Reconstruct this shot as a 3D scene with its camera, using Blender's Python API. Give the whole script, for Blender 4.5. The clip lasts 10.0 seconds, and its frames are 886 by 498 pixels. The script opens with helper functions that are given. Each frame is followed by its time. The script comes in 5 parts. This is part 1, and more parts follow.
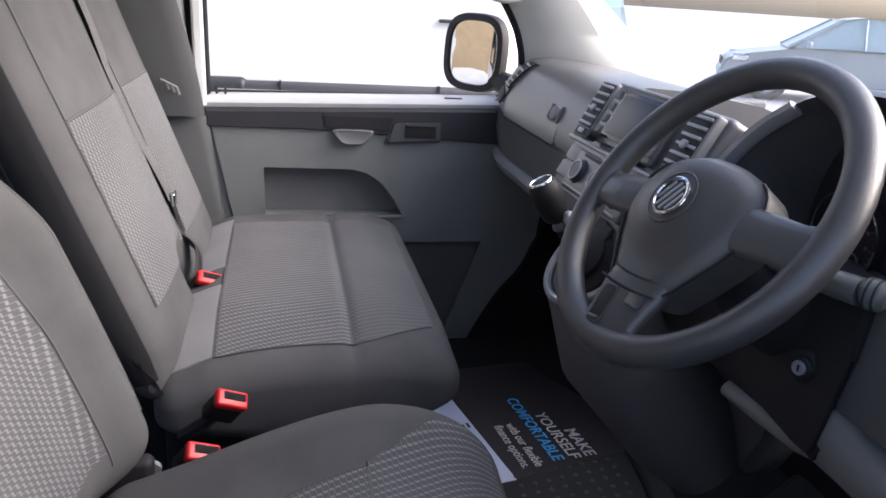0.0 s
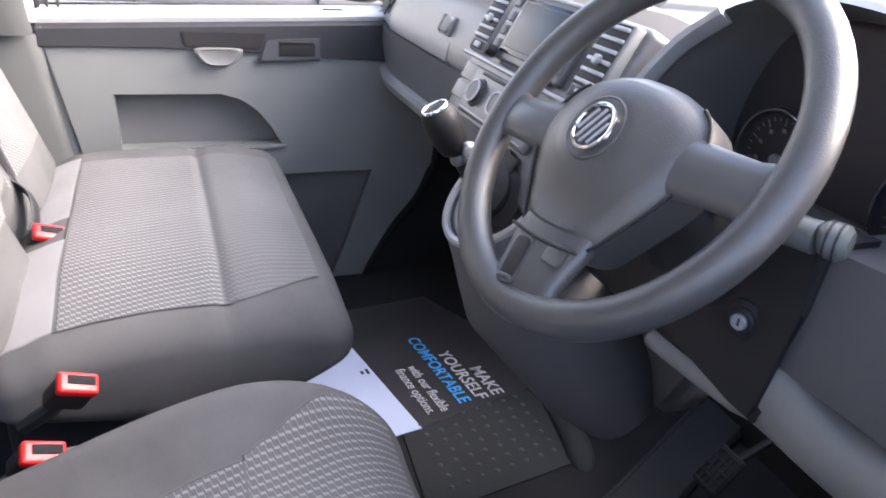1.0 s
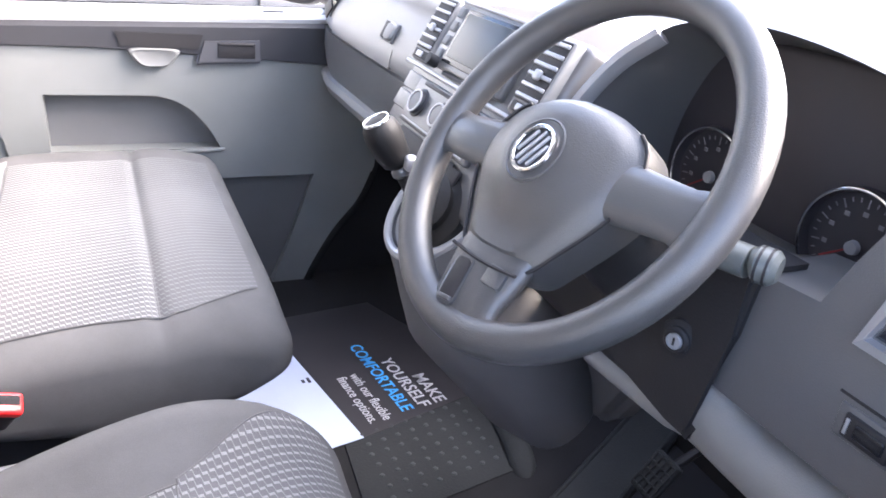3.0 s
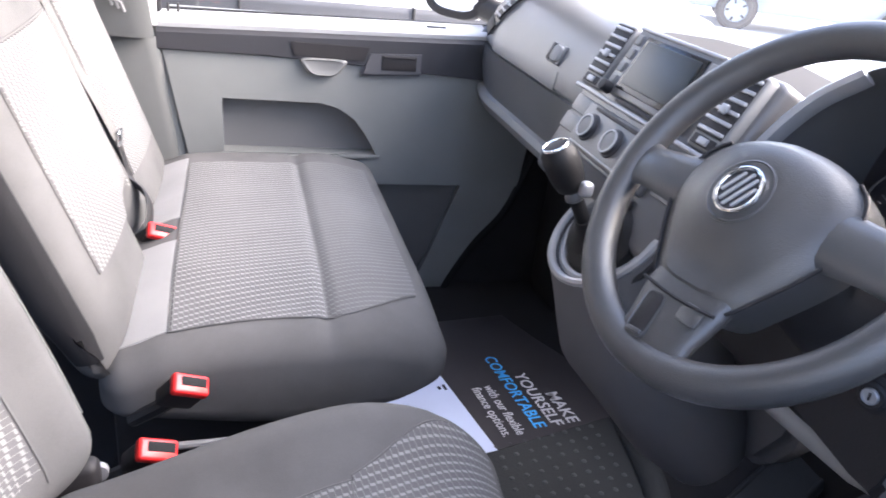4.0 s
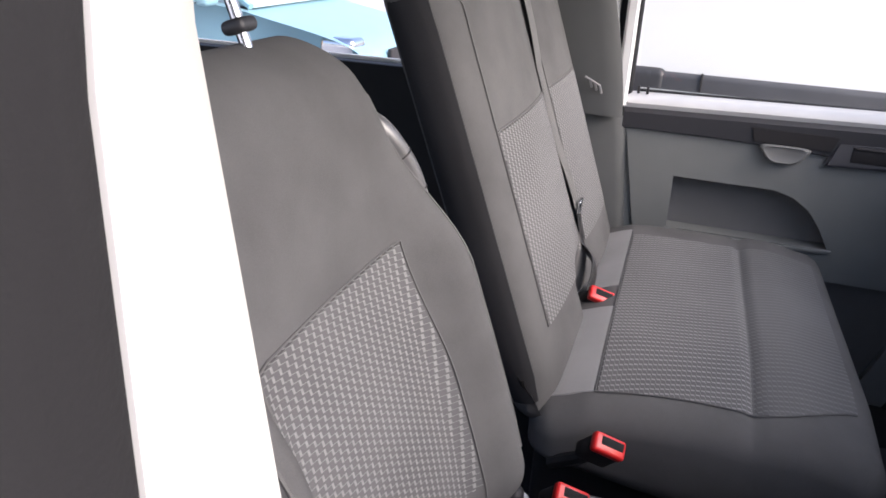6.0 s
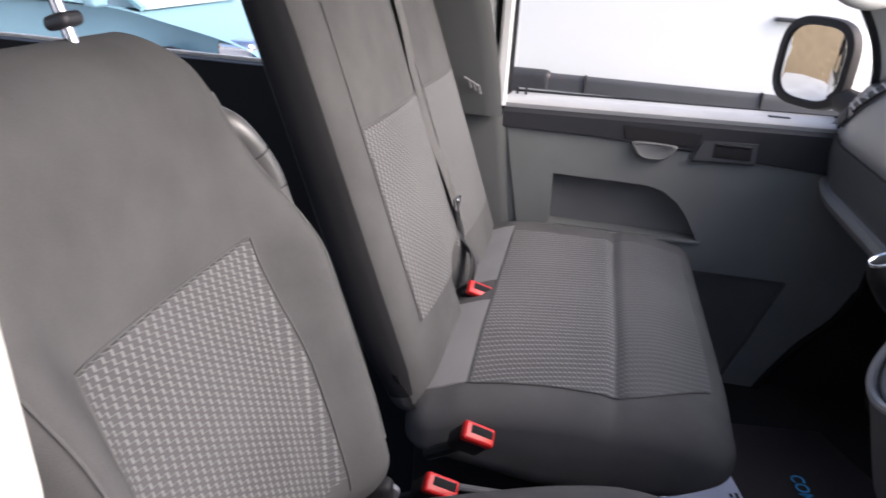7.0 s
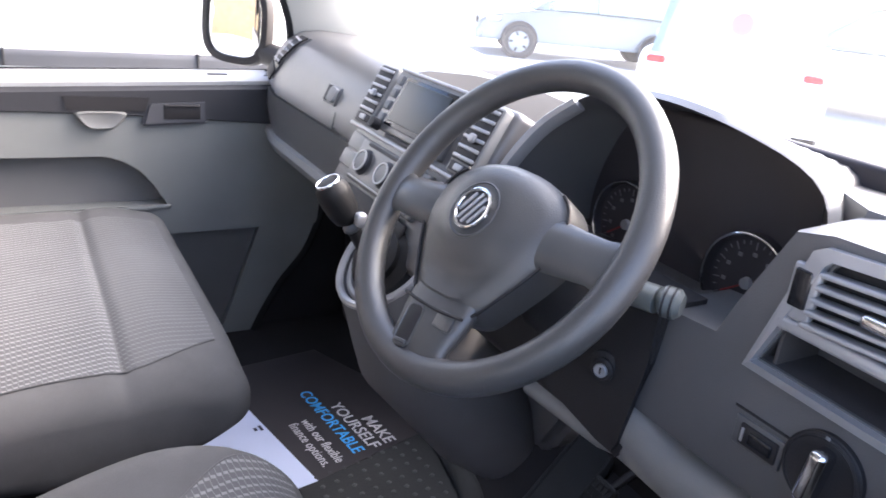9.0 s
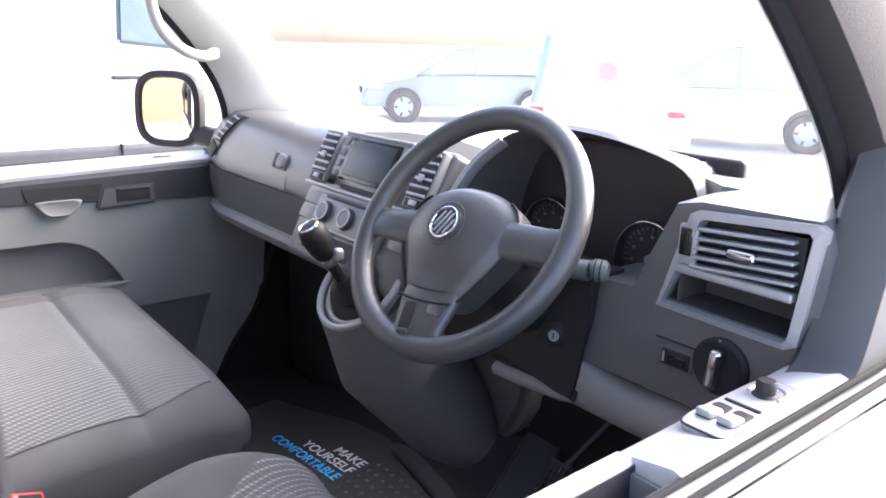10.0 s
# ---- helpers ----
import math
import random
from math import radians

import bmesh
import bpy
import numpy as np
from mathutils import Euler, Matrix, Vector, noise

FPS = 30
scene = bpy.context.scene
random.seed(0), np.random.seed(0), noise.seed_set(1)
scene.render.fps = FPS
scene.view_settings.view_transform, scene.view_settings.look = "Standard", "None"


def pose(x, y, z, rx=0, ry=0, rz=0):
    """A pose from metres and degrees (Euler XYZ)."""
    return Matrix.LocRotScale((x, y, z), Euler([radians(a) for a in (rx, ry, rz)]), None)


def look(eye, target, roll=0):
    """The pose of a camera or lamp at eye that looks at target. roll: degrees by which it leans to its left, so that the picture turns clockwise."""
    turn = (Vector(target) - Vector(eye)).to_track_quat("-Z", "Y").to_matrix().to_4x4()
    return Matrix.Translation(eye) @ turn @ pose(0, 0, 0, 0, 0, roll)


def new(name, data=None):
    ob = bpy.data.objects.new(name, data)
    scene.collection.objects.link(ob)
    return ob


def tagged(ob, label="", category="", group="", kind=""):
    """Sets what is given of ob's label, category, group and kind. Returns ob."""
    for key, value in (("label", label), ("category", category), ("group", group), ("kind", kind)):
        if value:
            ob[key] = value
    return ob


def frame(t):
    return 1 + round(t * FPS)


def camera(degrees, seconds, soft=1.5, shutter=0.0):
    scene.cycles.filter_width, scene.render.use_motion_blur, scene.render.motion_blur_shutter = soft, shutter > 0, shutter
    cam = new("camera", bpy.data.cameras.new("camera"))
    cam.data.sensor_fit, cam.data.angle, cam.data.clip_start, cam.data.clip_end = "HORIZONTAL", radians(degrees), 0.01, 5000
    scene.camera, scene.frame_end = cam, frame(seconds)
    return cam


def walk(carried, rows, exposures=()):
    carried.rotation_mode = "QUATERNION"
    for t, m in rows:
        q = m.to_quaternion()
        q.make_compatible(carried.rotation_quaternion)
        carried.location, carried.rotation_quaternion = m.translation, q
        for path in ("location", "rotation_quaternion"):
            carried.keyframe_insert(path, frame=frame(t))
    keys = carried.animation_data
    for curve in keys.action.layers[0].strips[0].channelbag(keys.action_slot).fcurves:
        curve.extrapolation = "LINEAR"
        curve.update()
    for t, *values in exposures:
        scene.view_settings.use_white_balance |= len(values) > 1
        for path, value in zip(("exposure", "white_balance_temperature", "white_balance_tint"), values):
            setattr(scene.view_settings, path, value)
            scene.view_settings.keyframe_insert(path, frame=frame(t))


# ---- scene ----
cam = camera(61.3, 10.0, soft=1.6, shutter=0.25)
PATH = [
    (0, (-0.005, -1.162, 1.508), (0.42, 0.681, 0.855), 3.8),
    (0.5, (0.041, -1.038, 1.498), (0.526, 0.752, 0.749), 3.6),
    (1, (0.05, -1.005, 1.484), (0.727, 0.68, 0.645), 4.4),
    (1.5, (0.052, -1.005, 1.476), (0.865, 0.578, 0.563), 5.8),
    (2, (0.058, -1.006, 1.475), (0.93, 0.534, 0.542), 6.3),
    (2.2, (0.064, -1.003, 1.485), (0.943, 0.54, 0.565), 6.0),
    (3.3, (0.049, -0.988, 1.515), (0.811, 0.67, 0.694), 6.8),
    (3.5, (0.022, -0.984, 1.527), (0.74, 0.686, 0.693), 7.0),
    (4, (-0.023, -0.979, 1.517), (0.515, 0.753, 0.674), 7.0),
    (4.5, (-0.069, -0.974, 1.52), (0.242, 0.801, 0.651), 6.2),
    (5, (-0.08, -0.996, 1.544), (-0.162, 0.802, 0.672), 5.1),
    (5.5, (-0.077, -1.016, 1.562), (-0.516, 0.756, 0.745), 3.2),
    (5.7, (-0.079, -1.02, 1.56), (-0.609, 0.736, 0.765), 3.1),
    (6.8, (-0.008, -1.031, 1.555), (-0.432, 0.774, 0.805), 3.6),
    (7, (0.005, -1.024, 1.556), (-0.31, 0.801, 0.802), 4.2),
    (7.5, (0.019, -1.021, 1.55), (-0.013, 0.831, 0.794), 5.1),
    (8, (0.046, -1.033, 1.539), (0.369, 0.794, 0.793), 5.7),
    (8.5, (0.048, -1.055, 1.542), (0.714, 0.682, 0.807), 6.3),
    (9, (0.003, -1.062, 1.545), (0.977, 0.534, 0.836), 6.3),
    (9.5, (-0.055, -1.088, 1.546), (1.088, 0.409, 0.872), 3.4),
    (10, (-0.214, -1.218, 1.548), (0.995, 0.284, 1.018), 1.4),
]
EXPOSURES = [(0, 1.75, 6150, 17), (0.5, 2.65, 6200, 17), (1, 3.2, 6300, 17), (1.5, 3.85, 6400, 17), (2, 4.1, 6400, 17), (3.5, 3.6, 6200, 17), (4, 3.22, 6170, 17), (4.5, 3.02, 6170, 17), (5, 2.66, 6170, 17), (5.5, 1.76, 6170, 17), (7, 1.5, 6200, 17), (7.5, 1.88, 6200, 17), (8, 2.4, 6200, 17), (8.5, 2.8, 6230, 17), (9, 3.1, 6300, 17), (9.5, 3.25, 6300, 17), (10, 3.0, 6200, 17)]
walk(cam, [(t, look(eye, target, roll)) for t, eye, target, roll in PATH], EXPOSURES)

# ---------------------------------------------------------------- light
world = bpy.data.worlds.new("world")
scene.world = world
world.use_nodes = True
wn = world.node_tree
sky = wn.nodes.new("ShaderNodeTexSky")
sky.sky_type = "NISHITA"
sky.sun_disc = False
sky.sun_elevation, sky.sun_rotation = radians(34.5), radians(101)
sky.air_density, sky.dust_density, sky.ozone_density = 0.8, 4.0, 0.3
wn.links.new(sky.outputs[0], wn.nodes["Background"].inputs[0])
wn.nodes["Background"].inputs[1].default_value = 0.15
sun = new("sun", bpy.data.lights.new("sun", "SUN"))
sun.data.energy, sun.data.angle, sun.data.color = 1.35, radians(70), (1.0, 0.985, 0.97)
sun.matrix_world = look((8, -1.6, 5.6), (0, 0, 0))


# ---------------------------------------------------------------- materials
def material(name, colour, rough=0.6, metal=0.0, grain=0.0, scale=300.0, bump=0.0, vary=0.06, vscale=6.0, spec=0.5):
    """A principled material with large soft variation and fine grain in colour and relief."""
    m = bpy.data.materials.new(name)
    m.use_nodes = True
    nt, b = m.node_tree, m.node_tree.nodes["Principled BSDF"]
    b.inputs["Roughness"].default_value, b.inputs["Metallic"].default_value = rough, metal
    b.inputs["Specular IOR Level"].default_value = spec
    co = nt.nodes.new("ShaderNodeTexCoord")
    big = nt.nodes.new("ShaderNodeTexNoise")
    big.inputs["Scale"].default_value, big.inputs["Detail"].default_value = vscale, 4
    fine = nt.nodes.new("ShaderNodeTexNoise")
    fine.inputs["Scale"].default_value, fine.inputs["Detail"].default_value = scale, 2
    for n in (big, fine):
        nt.links.new(co.outputs["Object"], n.inputs["Vector"])
    add = nt.nodes.new("ShaderNodeMath")
    add.operation = "MULTIPLY_ADD"
    nt.links.new(fine.outputs[0], add.inputs[0])
    add.inputs[1].default_value = grain
    nt.links.new(big.outputs[0], add.inputs[2])
    ramp = nt.nodes.new("ShaderNodeValToRGB")
    c = np.array(colour)
    ramp.color_ramp.elements[0].position, ramp.color_ramp.elements[1].position = 0.25, 0.75 + grain
    ramp.color_ramp.elements[0].color = (*(c * (1 - vary - grain * 0.3)), 1)
    ramp.color_ramp.elements[1].color = (*np.minimum(c * (1 + vary + grain * 0.3), 1), 1)
    nt.links.new(add.outputs[0], ramp.inputs[0])
    nt.links.new(ramp.outputs[0], b.inputs["Base Color"])
    if bump:
        bp = nt.nodes.new("ShaderNodeBump")
        bp.inputs["Strength"].default_value, bp.inputs["Distance"].default_value = bump, 0.002
        nt.links.new(fine.outputs[0], bp.inputs["Height"])
        nt.links.new(bp.outputs[0], b.inputs["Normal"])
    return m


def cloth_pattern(name, base, mark, px=0.0076, py=0.0126):
    """Woven seat cloth: light stepped lines on grey, in metres of the UV map."""
    m = material(name, base, 0.95, grain=0.5, scale=900, bump=0.35, spec=0.15)
    nt = m.node_tree
    bsdf = nt.nodes["Principled BSDF"]
    col = bsdf.inputs["Base Color"].links[0].from_socket

    def calc(op, a, b=None, c=None):
        n = nt.nodes.new("ShaderNodeMath")
        n.operation = op
        for i, v in enumerate((a, b, c)):
            if v is None:
                continue
            if isinstance(v, (int, float)):
                n.inputs[i].default_value = v
            else:
                nt.links.new(v, n.inputs[i])
        return n.outputs[0]

    uv = nt.nodes.new("ShaderNodeUVMap")
    sep = nt.nodes.new("ShaderNodeSeparateXYZ")
    nt.links.new(uv.outputs[0], sep.inputs[0])
    u, v = calc("DIVIDE", sep.outputs[0], px), calc("DIVIDE", sep.outputs[1], py)
    # continuous stairs: a flat dash, then a short riser
    ramp = nt.nodes.new("ShaderNodeMapRange")
    ramp.inputs[1].default_value, ramp.inputs[2].default_value = 0.68, 1.0
    nt.links.new(calc("FRACT", u), ramp.inputs[0])
    stairs = calc("ADD", calc("FLOOR", u), ramp.outputs[0])
    row = calc("MULTIPLY_ADD", stairs, 0.88, v)
    band = calc("ABSOLUTE", calc("SUBTRACT", calc("FRACT", row), 0.5))
    line = nt.nodes.new("ShaderNodeMapRange")
    line.interpolation_type = "SMOOTHSTEP"
    line.inputs[1].default_value, line.inputs[2].default_value = 0.21, 0.09
    nt.links.new(band, line.inputs[0])
    wobble = nt.nodes.new("ShaderNodeTexNoise")
    wobble.inputs["Scale"].default_value = 260
    nt.links.new(uv.outputs[0], wobble.inputs["Vector"])
    riser = calc("MULTIPLY", ramp.outputs[0], calc("SUBTRACT", 1.0, ramp.outputs[0]))
    thread = calc("MULTIPLY", line.outputs[0], calc("MULTIPLY_ADD", riser, -1.4, 1.0))
    amount = calc("MULTIPLY", thread, calc("MULTIPLY_ADD", wobble.outputs[0], 0.9, 0.3))
    mix = nt.nodes.new("ShaderNodeMix")
    mix.data_type = "RGBA"
    nt.links.new(amount, mix.inputs[0])
    nt.links.new(col, mix.inputs[6])
    mix.inputs[7].default_value = (*mark, 1)
    nt.links.new(mix.outputs[2], bsdf.inputs["Base Color"])
    bp = nt.nodes.new("ShaderNodeBump")
    bp.inputs["Strength"].default_value, bp.inputs["Distance"].default_value = 0.25, 0.001
    nt.links.new(line.outputs[0], bp.inputs["Height"])
    nt.links.new(bsdf.inputs["Normal"].links[0].from_socket, bp.inputs["Normal"])
    nt.links.new(bp.outputs[0], bsdf.inputs["Normal"])
    return m


FABRIC = material("seat_cloth_plain", (0.084, 0.083, 0.083), 0.95, grain=0.6, scale=1100, bump=0.22, vary=0.11, vscale=9.0, spec=0.15)
PIPING = material("seat_piping", (0.1, 0.099, 0.098), 0.9, grain=0.4, scale=900)
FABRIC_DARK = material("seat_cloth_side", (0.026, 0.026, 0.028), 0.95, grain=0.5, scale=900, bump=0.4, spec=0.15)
PATTERN = cloth_pattern("seat_cloth_pattern", (0.097, 0.096, 0.097), (0.25, 0.248, 0.246))
PATTERN_FINE = cloth_pattern("seat_cloth_fine_pattern", (0.1, 0.099, 0.1), (0.165, 0.164, 0.163))
# Pale cloth, raised further for the light falling on the rear strips.
FABRIC_PALE_LIT = material("seat_cloth_pale_lit", (0.24, 0.237, 0.237), 0.95, grain=0.5, scale=900, bump=0.4, spec=0.15)
DASH = material("dash_plastic_dark", (0.097, 0.096, 0.097), 0.28, grain=0.3, scale=700, bump=0.2, spec=0.75)
DASH_LOW = material("dash_plastic_grey", (0.22, 0.218, 0.212), 0.55, grain=0.25, scale=700, bump=0.2)
TRIM = material("trim_plastic_grey", (0.19, 0.196, 0.19), 0.5, grain=0.2, scale=700, bump=0.2)
MOULDING = material("moulding_plastic", (0.07, 0.07, 0.077), 0.5, grain=0.2, scale=300)
TRIM_DARK = material("trim_plastic_dark", (0.034, 0.034, 0.038), 0.45, grain=0.25, scale=700, bump=0.2)
POCKET = material("door_pocket_plastic", (0.165, 0.163, 0.16), 0.7, grain=0.2, scale=600, bump=0.2)
PILLAR = material("pillar_trim", (0.42, 0.42, 0.39), 0.6, grain=0.2, scale=600, bump=0.15)
WHEELMAT = material("wheel_plastic", (0.052, 0.052, 0.053), 0.33, grain=0.3, scale=900, bump=0.25, spec=0.75)
# Black lifted a little, standing in for lens veil over the darks.
BLACK = material("black_plastic", (0.023, 0.0215, 0.0225), 0.55, grain=0.3, scale=500, bump=0.2, spec=0.3)
GLOSS = material("gloss_black", (0.012, 0.012, 0.014), 0.12)
CARPET = material("dark_carpet", (0.022, 0.0215, 0.0225), 0.95, grain=0.7, scale=500, bump=0.6, spec=0.1)
RUBBER = material("rubber_mat", (0.03, 0.0315, 0.032), 0.7, grain=0.5, scale=260, bump=0.5, spec=0.2)
SEAL = material("rubber_seal", (0.015, 0.015, 0.016), 0.8, grain=0.3, scale=300, bump=0.2, spec=0.15)
WHITE = material("white_paint", (0.8, 0.8, 0.79), 0.25, vary=0.02)
RED = material("red_plastic", (0.62, 0.02, 0.02), 0.35)
CHROME = material("chrome", (0.75, 0.76, 0.78), 0.14, 1.0)
SILVER = material("satin_silver", (0.40, 0.40, 0.41), 0.42, 0.5, grain=0.2, scale=900)
STALK = material("stalk_grey", (0.11, 0.12, 0.115), 0.35, grain=0.2, scale=600)
PALE_GROUND = material("pale_bounce_ground", (0.40, 0.405, 0.41), 0.9, grain=0.4, scale=40, bump=0.3, vary=0.1, vscale=0.8)
PAPER = material("paper_white", (0.5, 0.56, 0.74), 0.6, vary=0.03, grain=0.1)
PAPER_DARK = material("paper_printed_dark", (0.034, 0.031, 0.034), 0.5, vary=0.08, grain=0.1)
INK_WHITE = material("ink_white", (0.52, 0.52, 0.54), 0.6)
INK_BLUE = material("ink_blue", (0.05, 0.36, 0.8), 0.6)
INK_DARK = material("ink_dark", (0.03, 0.03, 0.05), 0.6)
WEBBING = material("belt_webbing", (0.105, 0.103, 0.10), 0.7, grain=0.5, scale=700, bump=0.5, spec=0.3)
WEBBING_DARK = material("belt_sleeve", (0.02, 0.02, 0.021), 0.45, grain=0.3)
ROOFCLOTH = material("headliner", (0.5, 0.5, 0.48), 0.95, grain=0.3, scale=400)
SCREEN = material("screen_glass", (0.018, 0.022, 0.022), 0.33)
# Dial black raised to imitate veiling glare inside the instrument hood.
DIAL_VEILED = material("dial_face_veiled", (0.036, 0.031, 0.034), 0.5)
DIAL_INK = material("dial_ink_grey", (0.16, 0.155, 0.16), 0.6)
DIALRED = material("dial_red", (0.25, 0.01, 0.01), 0.5)
CAR_BLUE = material("car_paint_pale_blue", (0.26, 0.44, 0.50), 0.3, 0.1, vary=0.03)
CAR_SILVER = material("car_paint_silver", (0.34, 0.38, 0.41), 0.3, 0.4, vary=0.03)
VAN_GLASS = material("van_window_glass", (0.15, 0.20, 0.215), 0.15)
SPOT = material("pale_red_paint", (0.55, 0.25, 0.22), 0.4)
TYRE = material("tyre", (0.03, 0.03, 0.03), 0.8, grain=0.4, scale=120)
SAND = material("sand_render", (0.13, 0.1, 0.064), 0.9, grain=0.4, scale=20, vary=0.12, vscale=1.5)


def glass_material(name, tint=(0.93, 0.96, 0.95), veil=0.0):
    """Thin pane: clear, with more gloss at a slant, plus a translucent film imitating glare."""
    m = bpy.data.materials.new(name)
    m.use_nodes = True
    nt = m.node_tree
    nt.nodes.remove(nt.nodes["Principled BSDF"])
    clear, gloss, mix, fr = (nt.nodes.new(k) for k in ("ShaderNodeBsdfTransparent", "ShaderNodeBsdfGlossy", "ShaderNodeMixShader", "ShaderNodeLayerWeight"))
    clear.inputs[0].default_value = (*tint, 1)
    gloss.inputs["Roughness"].default_value = 0.02
    fr.inputs[0].default_value = 0.5
    steep, gain = nt.nodes.new("ShaderNodeMath"), nt.nodes.new("ShaderNodeMath")
    steep.operation, gain.operation = "POWER", "MULTIPLY_ADD"
    steep.inputs[1].default_value = 5.0
    gain.inputs[1].default_value, gain.inputs[2].default_value = 0.8, 0.04
    nt.links.new(fr.outputs["Facing"], steep.inputs[0])
    nt.links.new(steep.outputs[0], gain.inputs[0])
    nt.links.new(gain.outputs[0], mix.inputs[0])
    nt.links.new(clear.outputs[0], mix.inputs[1])
    nt.links.new(gloss.outputs[0], mix.inputs[2])
    film, haze = nt.nodes.new("ShaderNodeBsdfTranslucent"), nt.nodes.new("ShaderNodeMixShader")
    film.inputs[0].default_value = (0.9, 0.9, 0.9, 1)
    haze.inputs[0].default_value = veil
    nt.links.new(mix.outputs[0], haze.inputs[1])
    nt.links.new(film.outputs[0], haze.inputs[2])
    nt.links.new(haze.outputs[0], nt.nodes["Material Output"].inputs[0])
    return m


# Wheel plastic made lighter: window light on the spokes put into the colour.
SPOKE_LIT = material("spoke_plastic_lit", (0.066, 0.067, 0.068), 0.28, grain=0.2, scale=900, bump=0.1, spec=0.75)
GLASS = glass_material("window_glass")
# Slight translucent glow mixed in to imitate veiling glare on the windscreen.
SCREEN_GLASS = glass_material("windscreen_glass", veil=0.02)
# Grey ledge plastic with bright sky light put into its base colour.
LEDGE_LIT = material("ledge_plastic_lit", (0.5, 0.5, 0.495), 0.2, grain=0.15, scale=700, bump=0.1, spec=0.8)
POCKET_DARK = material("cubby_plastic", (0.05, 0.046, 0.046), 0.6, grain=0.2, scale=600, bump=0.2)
CONSOLE = material("console_plastic", (0.14, 0.138, 0.139), 0.75, grain=0.25, scale=700, bump=0.2, spec=0.25)
PODRING = material("pod_ring_grey", (0.32, 0.32, 0.322), 0.28, 0.2, grain=0.2, scale=800)
LOWER = material("lower_door_plastic", (0.105, 0.104, 0.102), 0.7, grain=0.2, scale=600, bump=0.2)
LEVER = material("lever_black", (0.014, 0.0135, 0.0135), 0.55, grain=0.3, scale=500, bump=0.15, spec=0.25)
# Darker copy of TRIM: shade on the door pillars put into the colour.
PILLAR_SHADED = material("pillar_trim_shaded", (0.125, 0.129, 0.125), 0.5, grain=0.2, scale=700, bump=0.2)
CORNER = material("corner_trim_grey", (0.055, 0.056, 0.056), 0.5, grain=0.25, scale=700, bump=0.15)
STUD = material("worn_rubber_stud", (0.062, 0.063, 0.064), 0.6, grain=0.3, scale=400, spec=0.3)
CUP = material("pull_cup_grey", (0.16, 0.162, 0.158), 0.5, grain=0.2, scale=600)
# Pale base imitates sky glare on car windows; the spare cover shares it.
SKY_GLASS_AND_COVER = material("sky_pale_glass_and_cover", (0.42, 0.52, 0.54), 0.3, 0.0, vary=0.05)


# ---------------------------------------------------------------- building helpers
def thing(name, at, label="", category="", group="", kind=""):
    ob = new(name)
    ob.location = at
    ob.empty_display_size = 0.05
    return tagged(ob, label, category, group, kind)


def origin(ob):
    p = Vector((0, 0, 0))
    while ob:
        p += ob.location
        ob = ob.parent
    return p


def part(name, bm, mat, parent=None, label="", smooth=True, kind=""):
    """Links bm, given in world coordinates, as one mesh under parent."""
    me = bpy.data.meshes.new(name)
    if parent:
        bm.transform(Matrix.Translation(-origin(parent)))
    bmesh.ops.recalc_face_normals(bm, faces=bm.faces)
    for f in bm.faces:
        f.smooth = smooth
    bm.to_mesh(me)
    bm.free()
    for mm in mat if isinstance(mat, (list, tuple)) else [mat]:
        me.materials.append(mm)
    ob = new(name, me)
    if parent:
        ob.parent = parent
    if smooth:
        me.set_sharp_from_angle(angle=radians(38))
    return tagged(ob, label, kind=kind)


def axis_steps(h, r, k, m):
    i = h - r
    a = [-h + (r * s / k) for s in range(k)]
    b = [-i + 2 * i * s / m for s in range(m)]
    return a + b + [i + r * s / k for s in range(k + 1)]


def rbox(size, r, centre=(0, 0, 0), k=3, m=6, fn=None, bm=None, mat4=None):
    """A box with rounded edges; fn bends its points (local coordinates, before centre and mat4)."""
    bm = bm or bmesh.new()
    h = [s / 2 for s in size]
    r = min(r, *(x * 0.999 for x in h))
    steps = [axis_steps(x, r, k, m) for x in h]
    inner = [x - r for x in h]
    seen = {}

    def vert(p):
        q = [max(-i, min(i, c)) for c, i in zip(p, inner)]
        d = Vector([a - b for a, b in zip(p, q)])
        v = Vector(q) + (d.normalized() * r if d.length > 1e-9 else d)
        key = (round(p[0], 6), round(p[1], 6), round(p[2], 6))
        if key not in seen:
            if fn:
                v = Vector(fn(v.x, v.y, v.z))
            v = v + Vector(centre)
            if mat4 is not None:
                v = mat4 @ v
            seen[key] = bm.verts.new(v)
        return seen[key]

    for ax in range(3):
        u, w = (ax + 1) % 3, (ax + 2) % 3
        for sgn in (-1, 1):
            for a0, a1 in zip(steps[u], steps[u][1:]):
                for b0, b1 in zip(steps[w], steps[w][1:]):
                    quad = []
                    for a, b in ((a0, b0), (a1, b0), (a1, b1), (a0, b1)):
                        p = [0, 0, 0]
                        p[ax], p[u], p[w] = sgn * h[ax], a, b
                        quad.append(vert(p))
                    try:
                        bm.faces.new(quad if sgn > 0 else quad[::-1])
                    except ValueError:
                        pass
    return bm


def box(size, centre, r=0.004, bm=None, mat4=None):
    return rbox(size, r, centre, 1, 1, None, bm, mat4)


